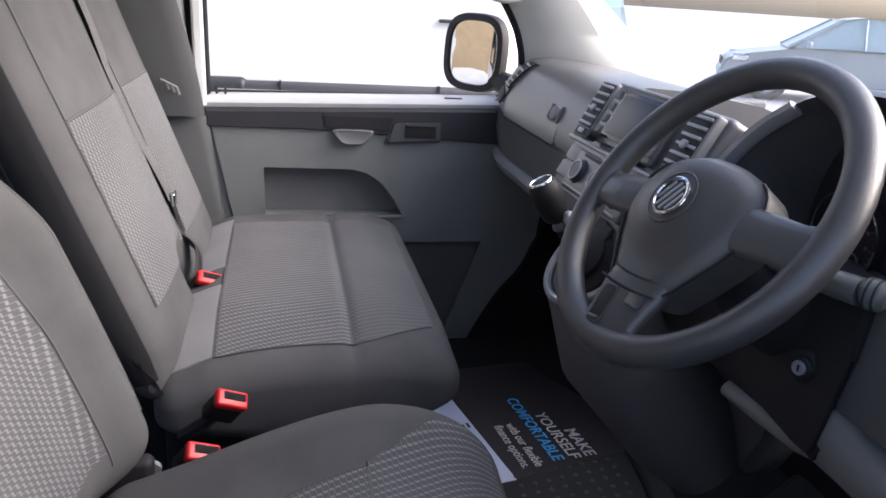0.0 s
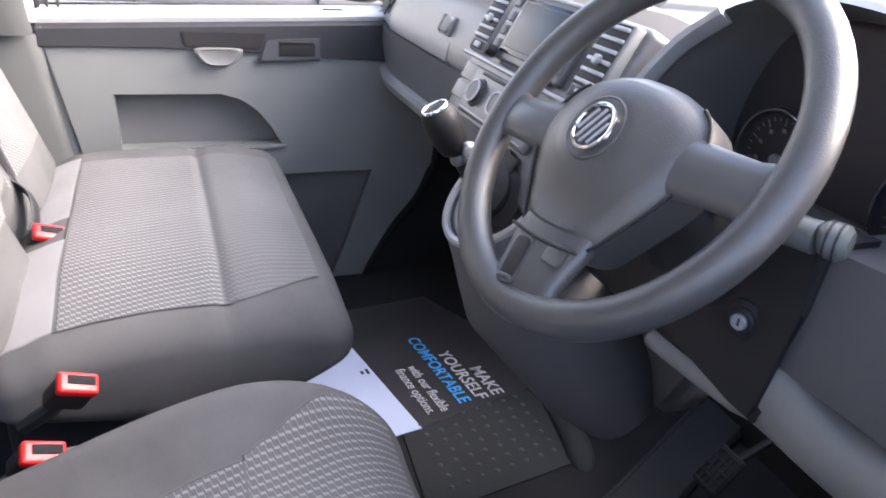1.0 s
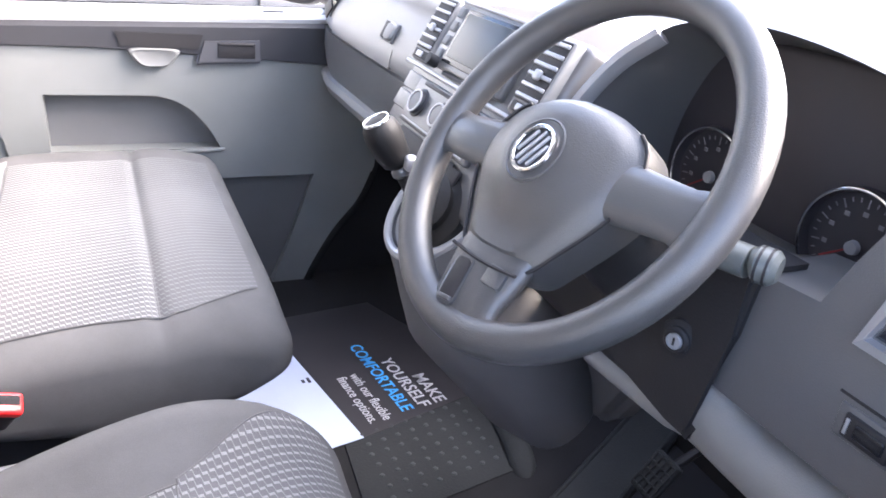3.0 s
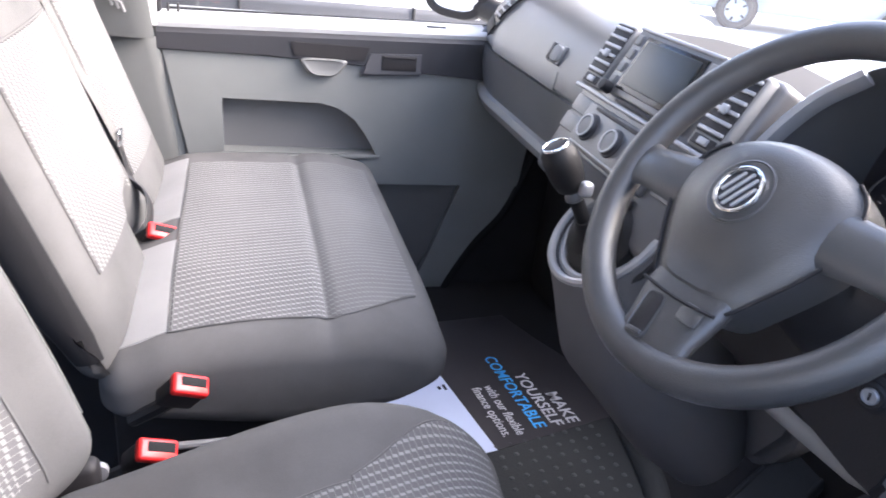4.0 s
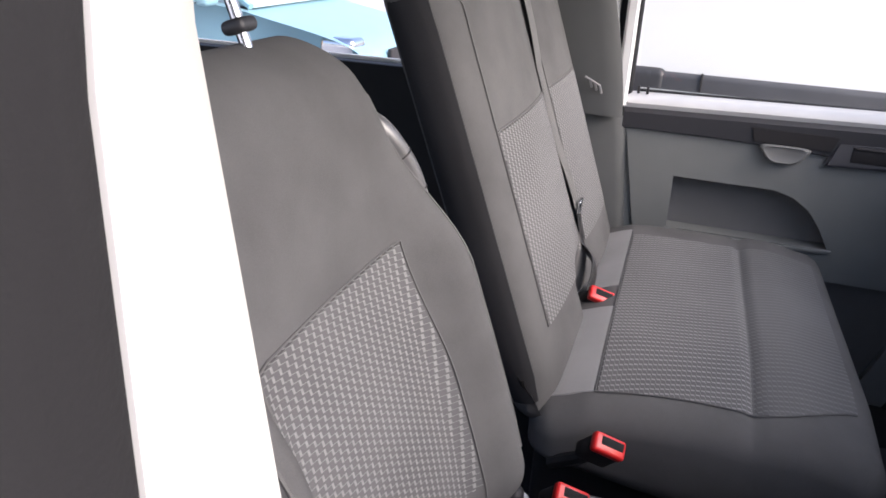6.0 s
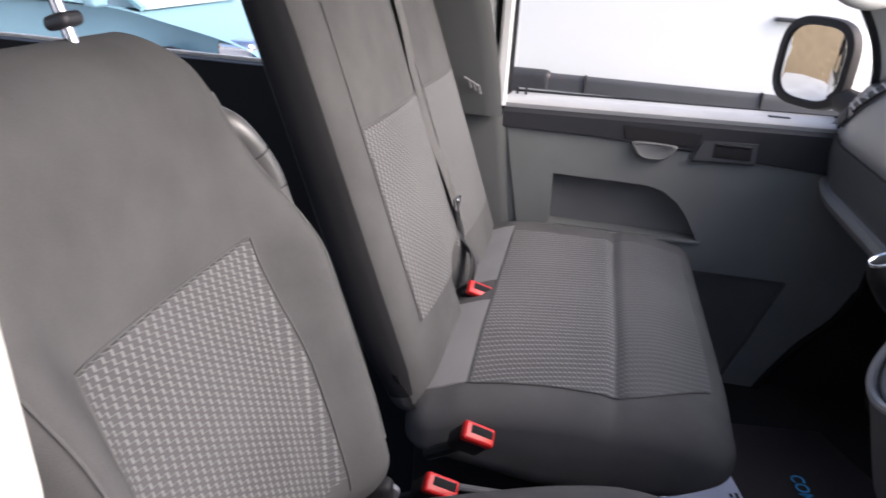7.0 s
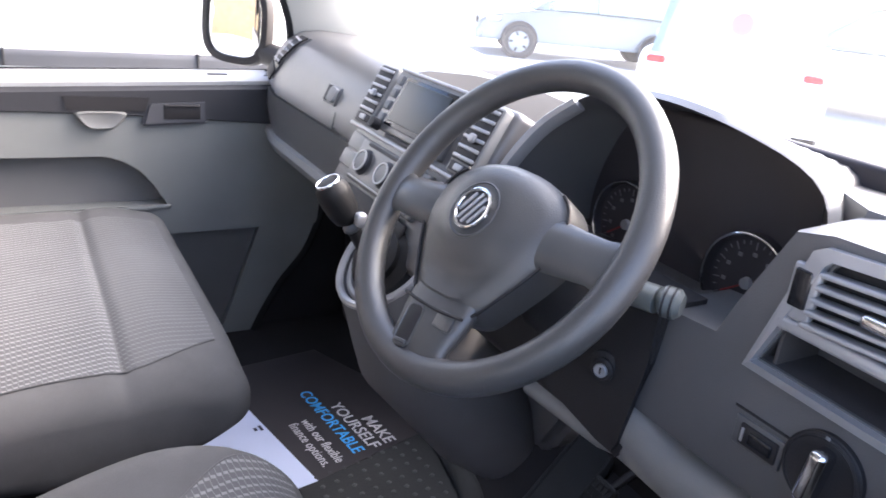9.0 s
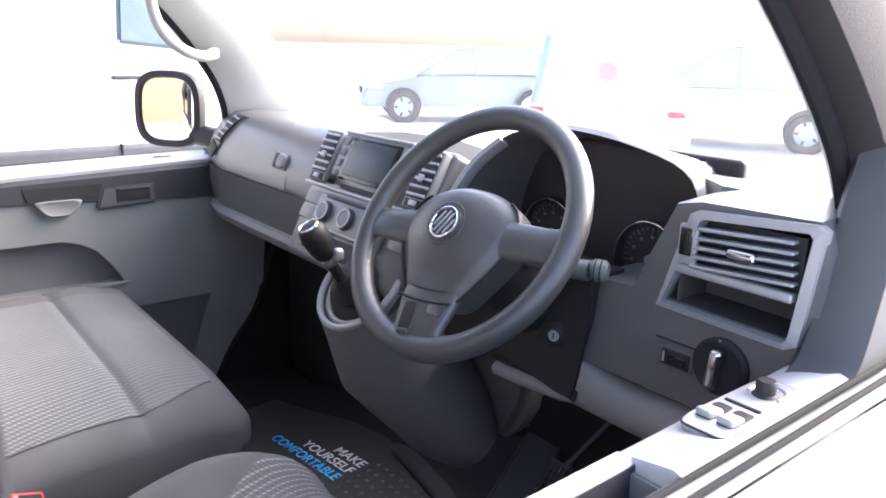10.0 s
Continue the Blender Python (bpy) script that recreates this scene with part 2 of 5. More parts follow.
def tube(points, radius, seg=10, bm=None, closed=False, flat=1.0, up=None):
    """A tube along points; radius may be a list; flat squeezes it along up."""
    bm = bm or bmesh.new()
    pts = [Vector(p) for p in points]
    n = len(pts)
    rings = []
    prev = None
    for i, p in enumerate(pts):
        if closed:
            d = pts[(i + 1) % n] - pts[i - 1]
        else:
            d = pts[min(i + 1, n - 1)] - pts[max(i - 1, 0)]
        d.normalize()
        ref = Vector(up) if up else (prev or (Vector((0, 0, 1)) if abs(d.z) < 0.9 else Vector((1, 0, 0))))
        a = (ref - d * ref.dot(d)).normalized()
        b = d.cross(a)
        prev = a
        r = radius[i] if isinstance(radius, (list, tuple)) else radius
        rings.append([bm.verts.new(p + a * (r * flat * math.cos(t)) + b * (r * math.sin(t))) for t in (2 * math.pi * s / seg for s in range(seg))])
    for i in range(n if closed else n - 1):
        p, q = rings[i], rings[(i + 1) % n]
        for s in range(seg):
            bm.faces.new((p[s], p[(s + 1) % seg], q[(s + 1) % seg], q[s]))
    if not closed:
        bm.faces.new(rings[0][::-1])
        bm.faces.new(rings[-1])
    return bm


def curve_points(pts, n=8):
    """Catmull-Rom through pts."""
    p = [Vector(q) for q in pts]
    p = [p[0] * 2 - p[1]] + p + [p[-1] * 2 - p[-2]]
    out = []
    for i in range(1, len(p) - 2):
        for s in range(n):
            t = s / n
            out.append(0.5 * (2 * p[i] + (p[i + 1] - p[i - 1]) * t + (2 * p[i - 1] - 5 * p[i] + 4 * p[i + 1] - p[i + 2]) * t * t + (3 * p[i] - p[i - 1] - 3 * p[i + 1] + p[i + 2]) * t ** 3))
    return out + [p[-2]]


def lathe(profile, mat4, seg=32, bm=None):
    """Turns (radius, height) pairs round the z axis of mat4."""
    bm = bm or bmesh.new()
    rings = []
    for r, z in profile:
        if r < 1e-6:
            rings.append([bm.verts.new(mat4 @ Vector((0, 0, z)))] * seg)
        else:
            rings.append([bm.verts.new(mat4 @ Vector((r * math.cos(2 * math.pi * s / seg), r * math.sin(2 * math.pi * s / seg), z))) for s in range(seg)])
    for p, q in zip(rings, rings[1:]):
        for s in range(seg):
            f = list(dict.fromkeys((p[s], p[(s + 1) % seg], q[(s + 1) % seg], q[s])))
            if len(f) > 2:
                bm.faces.new(f)
    return bm


def loft(sections, bm=None, closed=False, caps=True):
    """Skin between equally long point rings (closed: the rings are closed loops)."""
    bm = bm or bmesh.new()
    rings = [[bm.verts.new(p) for p in s] for s in sections]
    n = len(rings[0])
    for p, q in zip(rings, rings[1:]):
        for s in range(n if closed else n - 1):
            bm.faces.new((p[s], p[(s + 1) % n], q[(s + 1) % n], q[s]))
    if closed and caps:
        bm.faces.new(rings[0][::-1])
        bm.faces.new(rings[-1])
    return bm


def slab(outline, depth, bm=None):
    """A flat prism: outline (3D points in one plane) pushed by the vector depth."""
    bm = bm or bmesh.new()
    d = Vector(depth)
    a = [bm.verts.new(p) for p in outline]
    b = [bm.verts.new(Vector(p) + d) for p in outline]
    n = len(a)
    bm.faces.new(a[::-1])
    bm.faces.new(b)
    for s in range(n):
        bm.faces.new((a[s], a[(s + 1) % n], b[(s + 1) % n], b[s]))
    return bm


def face_patch(size, r, centre, fn, mat4, axis, sgn, a_range, b_range, na, nb, lift, bm=None, shape=None, turn=False):
    """A panel that follows one face of an rbox, lift above it, with its rim turned in. UV in metres. shape warps (a, b)."""
    bm = bm or bmesh.new()
    uvl = bm.loops.layers.uv.verify()
    h = [s / 2 for s in size]
    u, w = (axis + 1) % 3, (axis + 2) % 3

    def at(a, b, up):
        p = [0, 0, 0]
        hh = [x + up for x in h]
        rr = r + up
        p[axis], p[u], p[w] = sgn * hh[axis], a, b
        inner = [x - rr for x in hh]
        q = [max(-i, min(i, c)) for c, i in zip(p, inner)]
        d = Vector([x - y for x, y in zip(p, q)])
        v = Vector(q) + (d.normalized() * rr if d.length > 1e-9 else d)
        v = Vector(fn(v.x, v.y, v.z)) if fn else v
        v = v + Vector(centre)
        return mat4 @ v if mat4 is not None else v

    rows = []
    aa = [a_range[0] + (a_range[1] - a_range[0]) * i / na for i in range(na + 1)]
    bb = [b_range[0] + (b_range[1] - b_range[0]) * i / nb for i in range(nb + 1)]
    eps = 0.0012
    aa = [aa[0] - eps] + aa + [aa[-1] + eps]
    bb = [bb[0] - eps] + bb + [bb[-1] + eps]
    for i, a in enumerate(aa):
        row = []
        for j, b in enumerate(bb):
            rim = i in (0, len(aa) - 1) or j in (0, len(bb) - 1)
            a2, b2 = shape(a, b) if shape else (a, b)
            row.append((bm.verts.new(at(a2, b2, -0.0008 if rim else lift)), a2, b2))
        rows.append(row)
    for p, q in zip(rows, rows[1:]):
        for s in range(len(p) - 1):
            quad = (p[s], p[s + 1], q[s + 1], q[s])
            f = bm.faces.new([k[0] for k in quad])
            for loop, k in zip(f.loops, quad):
                loop[uvl].uv = (k[2], k[1]) if turn else (k[1], k[2])
    return bm, at


def words(name, text, size, mat4, mat, parent, wide):
    """Lettering as a thin mesh on the plane of mat4, ending at its origin and wide metres long."""
    cu = bpy.data.curves.new(name, "FONT")
    cu.body, cu.size, cu.extrude, cu.resolution_u, cu.offset = text, size, 0.0004, 3, (size * 0.008 if size > 0.04 else 0.0)
    tmp = bpy.data.objects.new(name, cu)
    me = bpy.data.meshes.new_from_object(tmp)
    bpy.data.objects.remove(tmp)
    xs = [v.co.x for v in me.vertices]
    fit_x = Matrix.Diagonal((wide / (max(xs) - min(xs)), 1, 1, 1)) @ Matrix.Translation((-max(xs), 0, 0))
    me.transform(Matrix.Translation(-origin(parent)) @ mat4 @ fit_x)
    me.materials.clear()
    me.materials.append(mat)
    ob = new(name, me)
    ob.parent = parent
    return ob


def squircle(w, h, layers, mat4, power=3.2, seg=48, bm=None):
    """A rounded-square solid: layers of (scale, height) over a superellipse w x h."""
    secs = []
    for s, z in layers:
        ring = []
        for i in range(seg):
            t = 2 * math.pi * i / seg
            c, q = math.cos(t), math.sin(t)
            ring.append(mat4 @ Vector((s * w / 2 * math.copysign(abs(c) ** (2 / power), c), s * h / 2 * math.copysign(abs(q) ** (2 / power), q), z)))
        secs.append(ring)
    return loft(secs, bm=bm, closed=True)


def setting(name, bm, mat, label="", category="", smooth=False):
    ob = part(name, bm, mat, None, label, smooth, "structure")
    return tagged(ob, category=category)


# ---------------------------------------------------------------- outside ground
bm = bmesh.new()
bmesh.ops.create_grid(bm, x_segments=2, y_segments=2, size=400)
# Ground is unseen; pale colour makes it burn out and lights the cab.
setting("ground", bm, PALE_GROUND, "unseen yard ground, made pale to burn out and bounce light", "ground")

# ---------------------------------------------------------------- cab shell
FLOOR = 0.495
setting("floor", box((4.3, 1.84, 0.04), (-0.95, 0, FLOOR - 0.021)), CARPET, "black floor covering of the cab", "floor")
setting("ceiling", rbox((3.91, 1.72, 0.05), 0.02, (-1.595, 0, 1.93), 2, 6), ROOFCLOTH, "pale cloth headliner under the roof", "ceiling")
setting("wall_front", box((0.04, 1.8, 0.72), (1.16, 0, 0.85)), CARPET, "black lined front bulkhead under the dashboard", "wall")
bm = box((0.04, 1.8, 0.75), (-3.0, 0, 0.85))
box((0.04, 1.8, 0.3), (-3.0, 0, 1.78), bm=bm)
setting("wall_rear", bm, BLACK, "black tailgate lining below the rear window", "wall")
for side, nm in ((1, "wall_left"), (-1, "wall_right")):
    bm = box((2.62, 0.05, 0.74), (-1.70, side * 0.92, 0.85))
    box((0.16, 0.05, 0.7), (-0.47, side * 0.91, 1.57), bm=bm)
    box((0.12, 0.05, 0.7), (-1.95, side * 0.91, 1.57), bm=bm)
    box((2.62, 0.05, 0.18), (-1.70, side * 0.90, 1.83), bm=bm)
    setting(nm, bm, BLACK, "black side wall with window openings behind the cab", "wall")
for side, nm in ((1, "outer_side_left"), (-1, "outer_side_right")):
    setting(nm, box((2.66, 0.012, 0.80), (-1.70, side * 0.953, 0.83)), WHITE, "white painted outer side behind the door", "wall")
# bulge and step of the front wheel housing in the passenger footwell
bm = rbox((0.42, 0.34, 0.62), 0.12, (1.05, 0.80, 0.72), 4, 3)
setting("wheel_housing", bm, CARPET, "black carpeted wheel housing in the footwell", "wheel housing", True)
bm = rbox((0.10, 0.70, 0.12), 0.045, (0.98, 0.53, 0.53), 4, 3)
setting("footwell_step", bm, CARPET, "black carpeted foot ramp below the bulkhead", "ramp", True)

# windscreen, frame and pillars
bm = bmesh.new()
rows = []
for i in range(9):
    s = i / 8
    rows.append([(1.16 - 0.80 * s - 0.10 * abs(y / 0.8) ** 2 * (1 - s), y * (1 - 0.09 * s), 1.27 + 0.62 * s) for y in (-0.82, -0.6, -0.3, 0, 0.3, 0.6, 0.82)])
loft(rows, bm=bm)
ws = setting("window_1", bm, SCREEN_GLASS, "large clear windscreen", "windscreen", True)
ws.visible_shadow = False
for side, nm in ((1, "pillar_left"), (-1, "pillar_right")):
    # inner trim between the side window and the windscreen
    edge_side = curve_points([(0.665, 0.875, 1.30), (0.65, 0.855, 1.37), (0.615, 0.845, 1.45), (0.53, 0.825, 1.56), (0.42, 0.80, 1.67), (0.28, 0.76, 1.80), (0.15, 0.73, 1.90)], 5)
    edge_glass = curve_points([(1.03, 0.86, 1.26), (0.97, 0.84, 1.34), (0.89, 0.832, 1.42), (0.81, 0.822, 1.505), (0.655, 0.80, 1.65), (0.52, 0.76, 1.78), (0.40, 0.73, 1.90)], 5)
    secs = []
    for p, q in zip(edge_side, edge_glass):
        mid = (p + q) / 2 + Vector((0, -0.045, 0))
        back = (p + q) / 2 + Vector((0, 0.05, 0))
        a, b = p * 0.8 + q * 0.2 + Vector((0, -0.03, 0)), p * 0.2 + q * 0.8 + Vector((0, -0.035, 0))
        secs.append([(v.x, side * v.y, v.z) for v in (p + Vector((0, 0.02, 0)), p, a, mid, b, q, q + Vector((0, 0.02, 0)), back)])
    setting(nm, loft(secs, closed=True), PILLAR, "pale grey trim of the windscreen pillar", "pillar", True)
    bm = tube([(v.x - 0.004, side * (v.y + 0.012), v.z) for v in edge_side], 0.012, 8)
    setting(nm.replace("pillar", "pillar_seal"), bm, SEAL, "black rubber seal along the side window", "seal", True)

g = thing("grab_handle", (0.5, 0.79, 1.5), "pale grey grab handle on the windscreen pillar", "handle")
pts = curve_points([(0.60, 0.805, 1.508), (0.586, 0.775, 1.506), (0.555, 0.765, 1.501), (0.514, 0.763, 1.511), (0.472, 0.762, 1.540), (0.447, 0.760, 1.572), (0.434, 0.757, 1.606), (0.424, 0.752, 1.65), (0.412, 0.748, 1.69), (0.405, 0.75, 1.72), (0.41, 0.775, 1.735)], 6)
part("grip", tube(pts, 0.0145, 12), PILLAR, g)
part("cap", rbox((0.03, 0.02, 0.03), 0.008, (0.60, 0.803, 1.508)), PILLAR, g)
part("cap", rbox((0.03, 0.02, 0.03), 0.008, (0.41, 0.775, 1.735)), PILLAR, g)

# door pillars behind the front doors
for side, nm in ((1, "door_pillar_left"), (-1, "door_pillar_right")):
    secs = [[(x, side * (y + 0.02), z), (x - 0.008, side * (y + 0.01), z), (x - 0.03, side * y, z), (-0.39, side * (y + 0.015), z), (-0.39, side * (y + 0.10), z), (x, side * (y + 0.10), z)] for z, x, y in ((0.47, -0.135, 0.870), (0.85, -0.140, 0.866), (1.05, -0.168, 0.862), (1.165, -0.185, 0.845))]
    setting(nm + "_lower", loft(secs, closed=True), PILLAR_SHADED, "grey plastic lower trim of the pillar behind the door", "pillar", True)
    secs = []
    for z, xo, yo, xi, yi in ((1.168, -0.215, 0.858, -0.185, 0.812), (1.24, -0.226, 0.850, -0.192, 0.800), (1.32, -0.232, 0.845, -0.205, 0.788), (1.42, -0.234, 0.842, -0.228, 0.774), (1.52, -0.236, 0.838, -0.250, 0.762), (1.7, -0.245, 0.82, -0.265, 0.745), (1.9, -0.26, 0.80, -0.28, 0.72)):
        secs.append([(xo, side * (yo + 0.05), z), (xo, side * yo, z), (xi * 0.7 + xo * 0.3, side * (yi * 0.7 + yo * 0.3), z), (xi - 0.004, side * (yi + 0.004), z), (xi - 0.02, side * (yi - 0.002), z), (xi - 0.05, side * yi, z), (-0.39, side * (yi + 0.015), z), (-0.39, side * (yo + 0.05), z)])
    # Passenger pillar takes the shaded colour, its driver-side twin stays pale.
    setting(nm, loft(secs, closed=True), PILLAR_SHADED if side > 0 else PILLAR, ("grey" if side > 0 else "pale grey") + " plastic trim of the pillar behind the door", "pillar", True)
bg = thing("belt_guide", (-0.27, 0.76, 1.25), "clear plastic belt guide on the passenger door pillar", "belt guide")
for i in range(3):
    part("loop", tube([(-0.245 - 0.012 * i, 0.795, 1.225 + 0.006 * i), (-0.25 - 0.012 * i, 0.785, 1.245 + 0.006 * i), (-0.262 - 0.012 * i, 0.785, 1.25 + 0.006 * i)], 0.003, 6), SILVER, bg)
# kick panels ahead of the doors
for side, nm in ((1, "kick_panel_left"), (-1, "kick_panel_right")):
    setting(nm, box((0.70, 0.03, 0.68), (0.86, side * 0.915, 0.79)), CARPET, "black carpeted kick panel ahead of the door", "wall")


def door(side, nm, label):
    """Front door: lining with pocket, ledge, window frame and outer skin."""
    def P(x, y, z):
        return (x, side * y, z)
    d = thing(nm, (0.2, side * 0.9, FLOOR), label, "door", kind="structure")
    # outer skin
    bm = slab([P(-0.21, 0.955, 0.42), P(0.95, 0.955, 0.42), P(0.95, 0.955, 1.2), P(-0.21, 0.955, 1.2)], (0, side * 0.01, 0))
    part("outer_skin", bm, WHITE, d, "white painted outer skin", smooth=False)
    # lining with the pocket opening: strips round the hole
    y0, y1 = 0.868, 0.94
    hole = [(-0.048, 1.027), (0.19, 1.025), (0.235, 1.012), (0.275, 0.985), (0.31, 0.94), (0.336, 0.893), (-0.045, 0.893)]
    top = 1.19 if side > 0 else 1.14
    rim = [(-0.19, top), (0.19, top), (0.26, top), (0.40, top), (0.77, 1.10), (0.745, 0.812), (-0.115, 0.812)]
    bm = bmesh.new()
    rings = []
    for ring, yy in (([(x, z) for x, z in rim], y1), (rim, y0), (hole, y0 + 0.001), (hole, y0 + 0.05)):
        rings.append([P(x, yy, z) for x, z in ring])
    loft(rings, bm=bm, closed=True, caps=False)
    bm.verts.ensure_lookup_table()
    bmesh.ops.bevel(bm, geom=[e for e in bm.edges if all(abs(abs(v.co.y) - y0 - 0.001) < 5e-4 for v in e.verts) and e.calc_length() < 0.5 and len(e.link_faces) == 2 and e.calc_face_angle(0) > 1.0], offset=0.006, segments=2, affect="EDGES")
    part("lining", bm, TRIM, d, "light grey plastic lining")
    part("pocket_back", slab([P(x, y0 + 0.05, z) for x, z in hole], (0, side * 0.006, 0)), POCKET, d, "dark grey back of the door pocket", smooth=False)
    part("lining_edge", slab([P(-0.25, 0.876, 1.18), P(-0.18, 0.876, 1.18), P(-0.105, 0.876, 0.79), P(-0.20, 0.876, 0.79)], (0, side * 0.03, 0)), TRIM, d, smooth=False)
    # raised lips of the pocket
    lip = curve_points([P(-0.05, 0.868, 0.888), P(0.0, 0.866, 0.885), P(0.1, 0.865, 0.884), P(0.25, 0.865, 0.886), P(0.345, 0.868, 0.889)], 6)
    part("pocket_lip", tube(lip, 0.0055, 8, flat=0.8, up=(0, 1, 0)), TRIM, d)
    # lower dark recess with its slanting border
    part("lower_panel", slab([P(-0.115, 0.884, 0.80), P(0.575, 0.884, 0.81), P(0.505, 0.884, 0.60), P(0.45, 0.884, 0.47), P(-0.10, 0.884, 0.47)], (0, side * 0.02, 0)), LOWER, d, "dark grey lower panel", smooth=False)
    part("lower_border", slab([P(0.578, 0.872, 0.811), P(0.744, 0.872, 0.811), P(0.705, 0.872, 0.725), P(0.638, 0.872, 0.64), P(0.58, 0.872, 0.54), P(0.55, 0.872, 0.46), P(0.455, 0.872, 0.46), P(0.509, 0.872, 0.60)], (0, side * 0.05, 0)), TRIM, d, smooth=False)
    part("door_seal", tube(curve_points([P(0.785, 0.872, 0.92), P(0.75, 0.872, 0.81), P(0.712, 0.872, 0.722), P(0.645, 0.872, 0.636), P(0.588, 0.872, 0.535), P(0.555, 0.872, 0.46)], 6), 0.011, 8), SEAL, d, "black rubber door seal")
    # dark strip under the ledge
    strip = []
    yb = 0.93 if side > 0 else 0.884
    for x, zb in ((-0.19, 1.135), (0.05, 1.134), (0.3, 1.122), (0.64, 1.10)):
        strip.append([P(x, yb, 1.188 + 0.02 * (x + 0.19) / 0.8), P(x, 0.868, 1.186 + 0.02 * (x + 0.19) / 0.8), P(x, 0.857, 1.176 + 0.02 * (x + 0.19) / 0.8), P(x, 0.858, zb + 0.004), P(x, 0.864, zb + 0.0005), P(x, yb, zb)])
    part("strip", loft(strip, closed=True), TRIM_DARK, d, "dark grey trim strip")
    secs = []
    for sc, dy in ((1.0, -0.02), (1.0, 0.008), (0.95, 0.014), (0.84, 0.0165), (0.72, 0.0145)):
        ring = []
        for i in range(36):
            t = 2 * math.pi * i / 36
            u, v = (math.copysign(abs(f(t)) ** 0.5, f(t)) for f in (math.cos, math.sin))
            ring.append(P(0.19 + sc * u * (0.049 + 0.017 * v), 0.866 - dy, 1.117 + sc * v * 0.022))
        secs.append(ring)
    part("pull_cup", loft(secs, closed=True), CUP, d, "grey rounded pull cup")
    bm = loft([[P(0.278, 0.853, 1.101), P(0.437, 0.853, 1.107), P(0.436, 0.853, 1.168), P(0.298, 0.853, 1.163)], [P(0.278, 0.872, 1.101), P(0.437, 0.872, 1.107), P(0.436, 0.872, 1.168), P(0.298, 0.872, 1.163)]], closed=True)
    bmesh.ops.bevel(bm, geom=bm.edges[:], offset=0.006, segments=2, affect="EDGES")
    inset = slab([P(0.118, 0.8545, 1.141), P(0.288, 0.8545, 1.136), P(0.300, 0.8545, 1.172), P(0.108, 0.8545, 1.174)], (0, side * 0.004, 0))
    bmesh.ops.bevel(inset, geom=inset.edges[:], offset=0.0015, segments=2, affect="EDGES")
    part("strip_inset", inset, BLACK, d, "darker inset above the pull cup")
    plate = part("handle_plate", bm, MOULDING, d, "dark grey plate of the door opener")
    part("opener", rbox((0.088, 0.004, 0.036), 0.0018, P(0.375, 0.8532, 1.137), 2, 1), BLACK, plate, "black inset opener")
    part("opener_lip", rbox((0.080, 0.005, 0.006), 0.002, P(0.375, 0.8515, 1.151), 2, 1), BLACK, plate)
    # ledge below the window
    def ledge_at(x):
        k = 0.018 * (x + 0.2) / 0.8
        return [P(x, 0.868, 1.186 + k), P(x, 0.864, 1.197 + k), P(x, 0.872, 1.206 + k), P(x, 0.925, 1.216 + k), P(x, 0.936, 1.212 + k), P(x, 0.936, 1.18 + k)]

    start = -0.2 if side > 0 else 0.262
    part("ledge", loft([ledge_at(start + (0.60 - start) * i / 6) for i in range(7)], closed=True), LEDGE_LIT, d, "grey plastic window ledge, paled for sky glare")
    if side < 0:
        secs = []
        for i in range(6):
            x = -0.2 + 0.462 * i / 5
            k = 0.018 * (x + 0.2) / 0.8
            secs.append([[P(x, 0.868, 1.186 + k), P(x, 0.864, 1.197 + k), P(x, 0.870, 1.206 + k), P(x, 0.884, 1.208 + k), P(x, 0.8885, 1.204 + k), P(x, 0.8885, 1.186 + k)], [P(x, 0.8895, 1.203 + k), P(x, 0.892, 1.150), P(x, 0.928, 1.150), P(x, 0.930, 1.211 + k), P(x, 0.936, 1.212 + k), P(x, 0.936, 1.142), P(x, 0.885, 1.142), P(x, 0.885, 1.18 + k)]])
        part("bin_rim", loft([a for a, b in secs], closed=True), LEDGE_LIT, d, "grey ledge rim, paled for sky glare")
        part("storage_bin", loft([b for a, b in secs], closed=True), TRIM_DARK, d, "dark open storage bin in the ledge")
        part("bin_end", box((0.006, 0.044, 0.058), P(0.259, 0.9095, 1.178), 0.002), POCKET, d, "grey end of the storage bin")
    if side > 0:
        part("ledge_mount", rbox((0.05, 0.012, 0.004), 0.0015, P(0.47, 0.893, 1.2255), 2, 1), TRIM_DARK, d)
    for dx in (0, 0.022):
        part("lock_pin", lathe([(0, 0.02), (0.003, 0.019), (0.0035, 0), (0, 0)], pose(-0.165 + dx, side * 0.905, 1.215), 10), BLACK, d)
    # window frame: rear upright, seals
    sx, sy = (0.0, 0.0) if side > 0 else (-0.002, 0.0)
    secs = []
    for z, x, y in ((1.19, -0.190 + sx, 0.868 + sy), (1.52, -0.192 + sx, 0.864 + sy), (1.7, -0.20 + sx, 0.838 + sy), (1.9, -0.21 + sx, 0.79 + sy)):
        secs.append([P(x, y + 0.025, z), P(x + 0.003, y - 0.002, z), P(x - 0.004, y - 0.008, z), P(x - 0.020, y - 0.008, z), P(x - 0.026, y - 0.002, z), P(x - 0.026, y + 0.025, z)])
    part("frame_upright", loft(secs, closed=True), WHITE, d, "white painted window frame")
    secs = []
    for z, x, y in ((1.19, -0.186 + sx, 0.912), (1.52, -0.188 + sx, 0.908), (1.7, -0.196 + sx, 0.88), (1.9, -0.206 + sx, 0.832)):
        secs.append([P(x, y - 0.012, z), P(x + 0.006, y + 0.004, z), P(x, y + 0.035, z), P(x - 0.05, y + 0.035, z), P(x - 0.05, y - 0.012, z)])
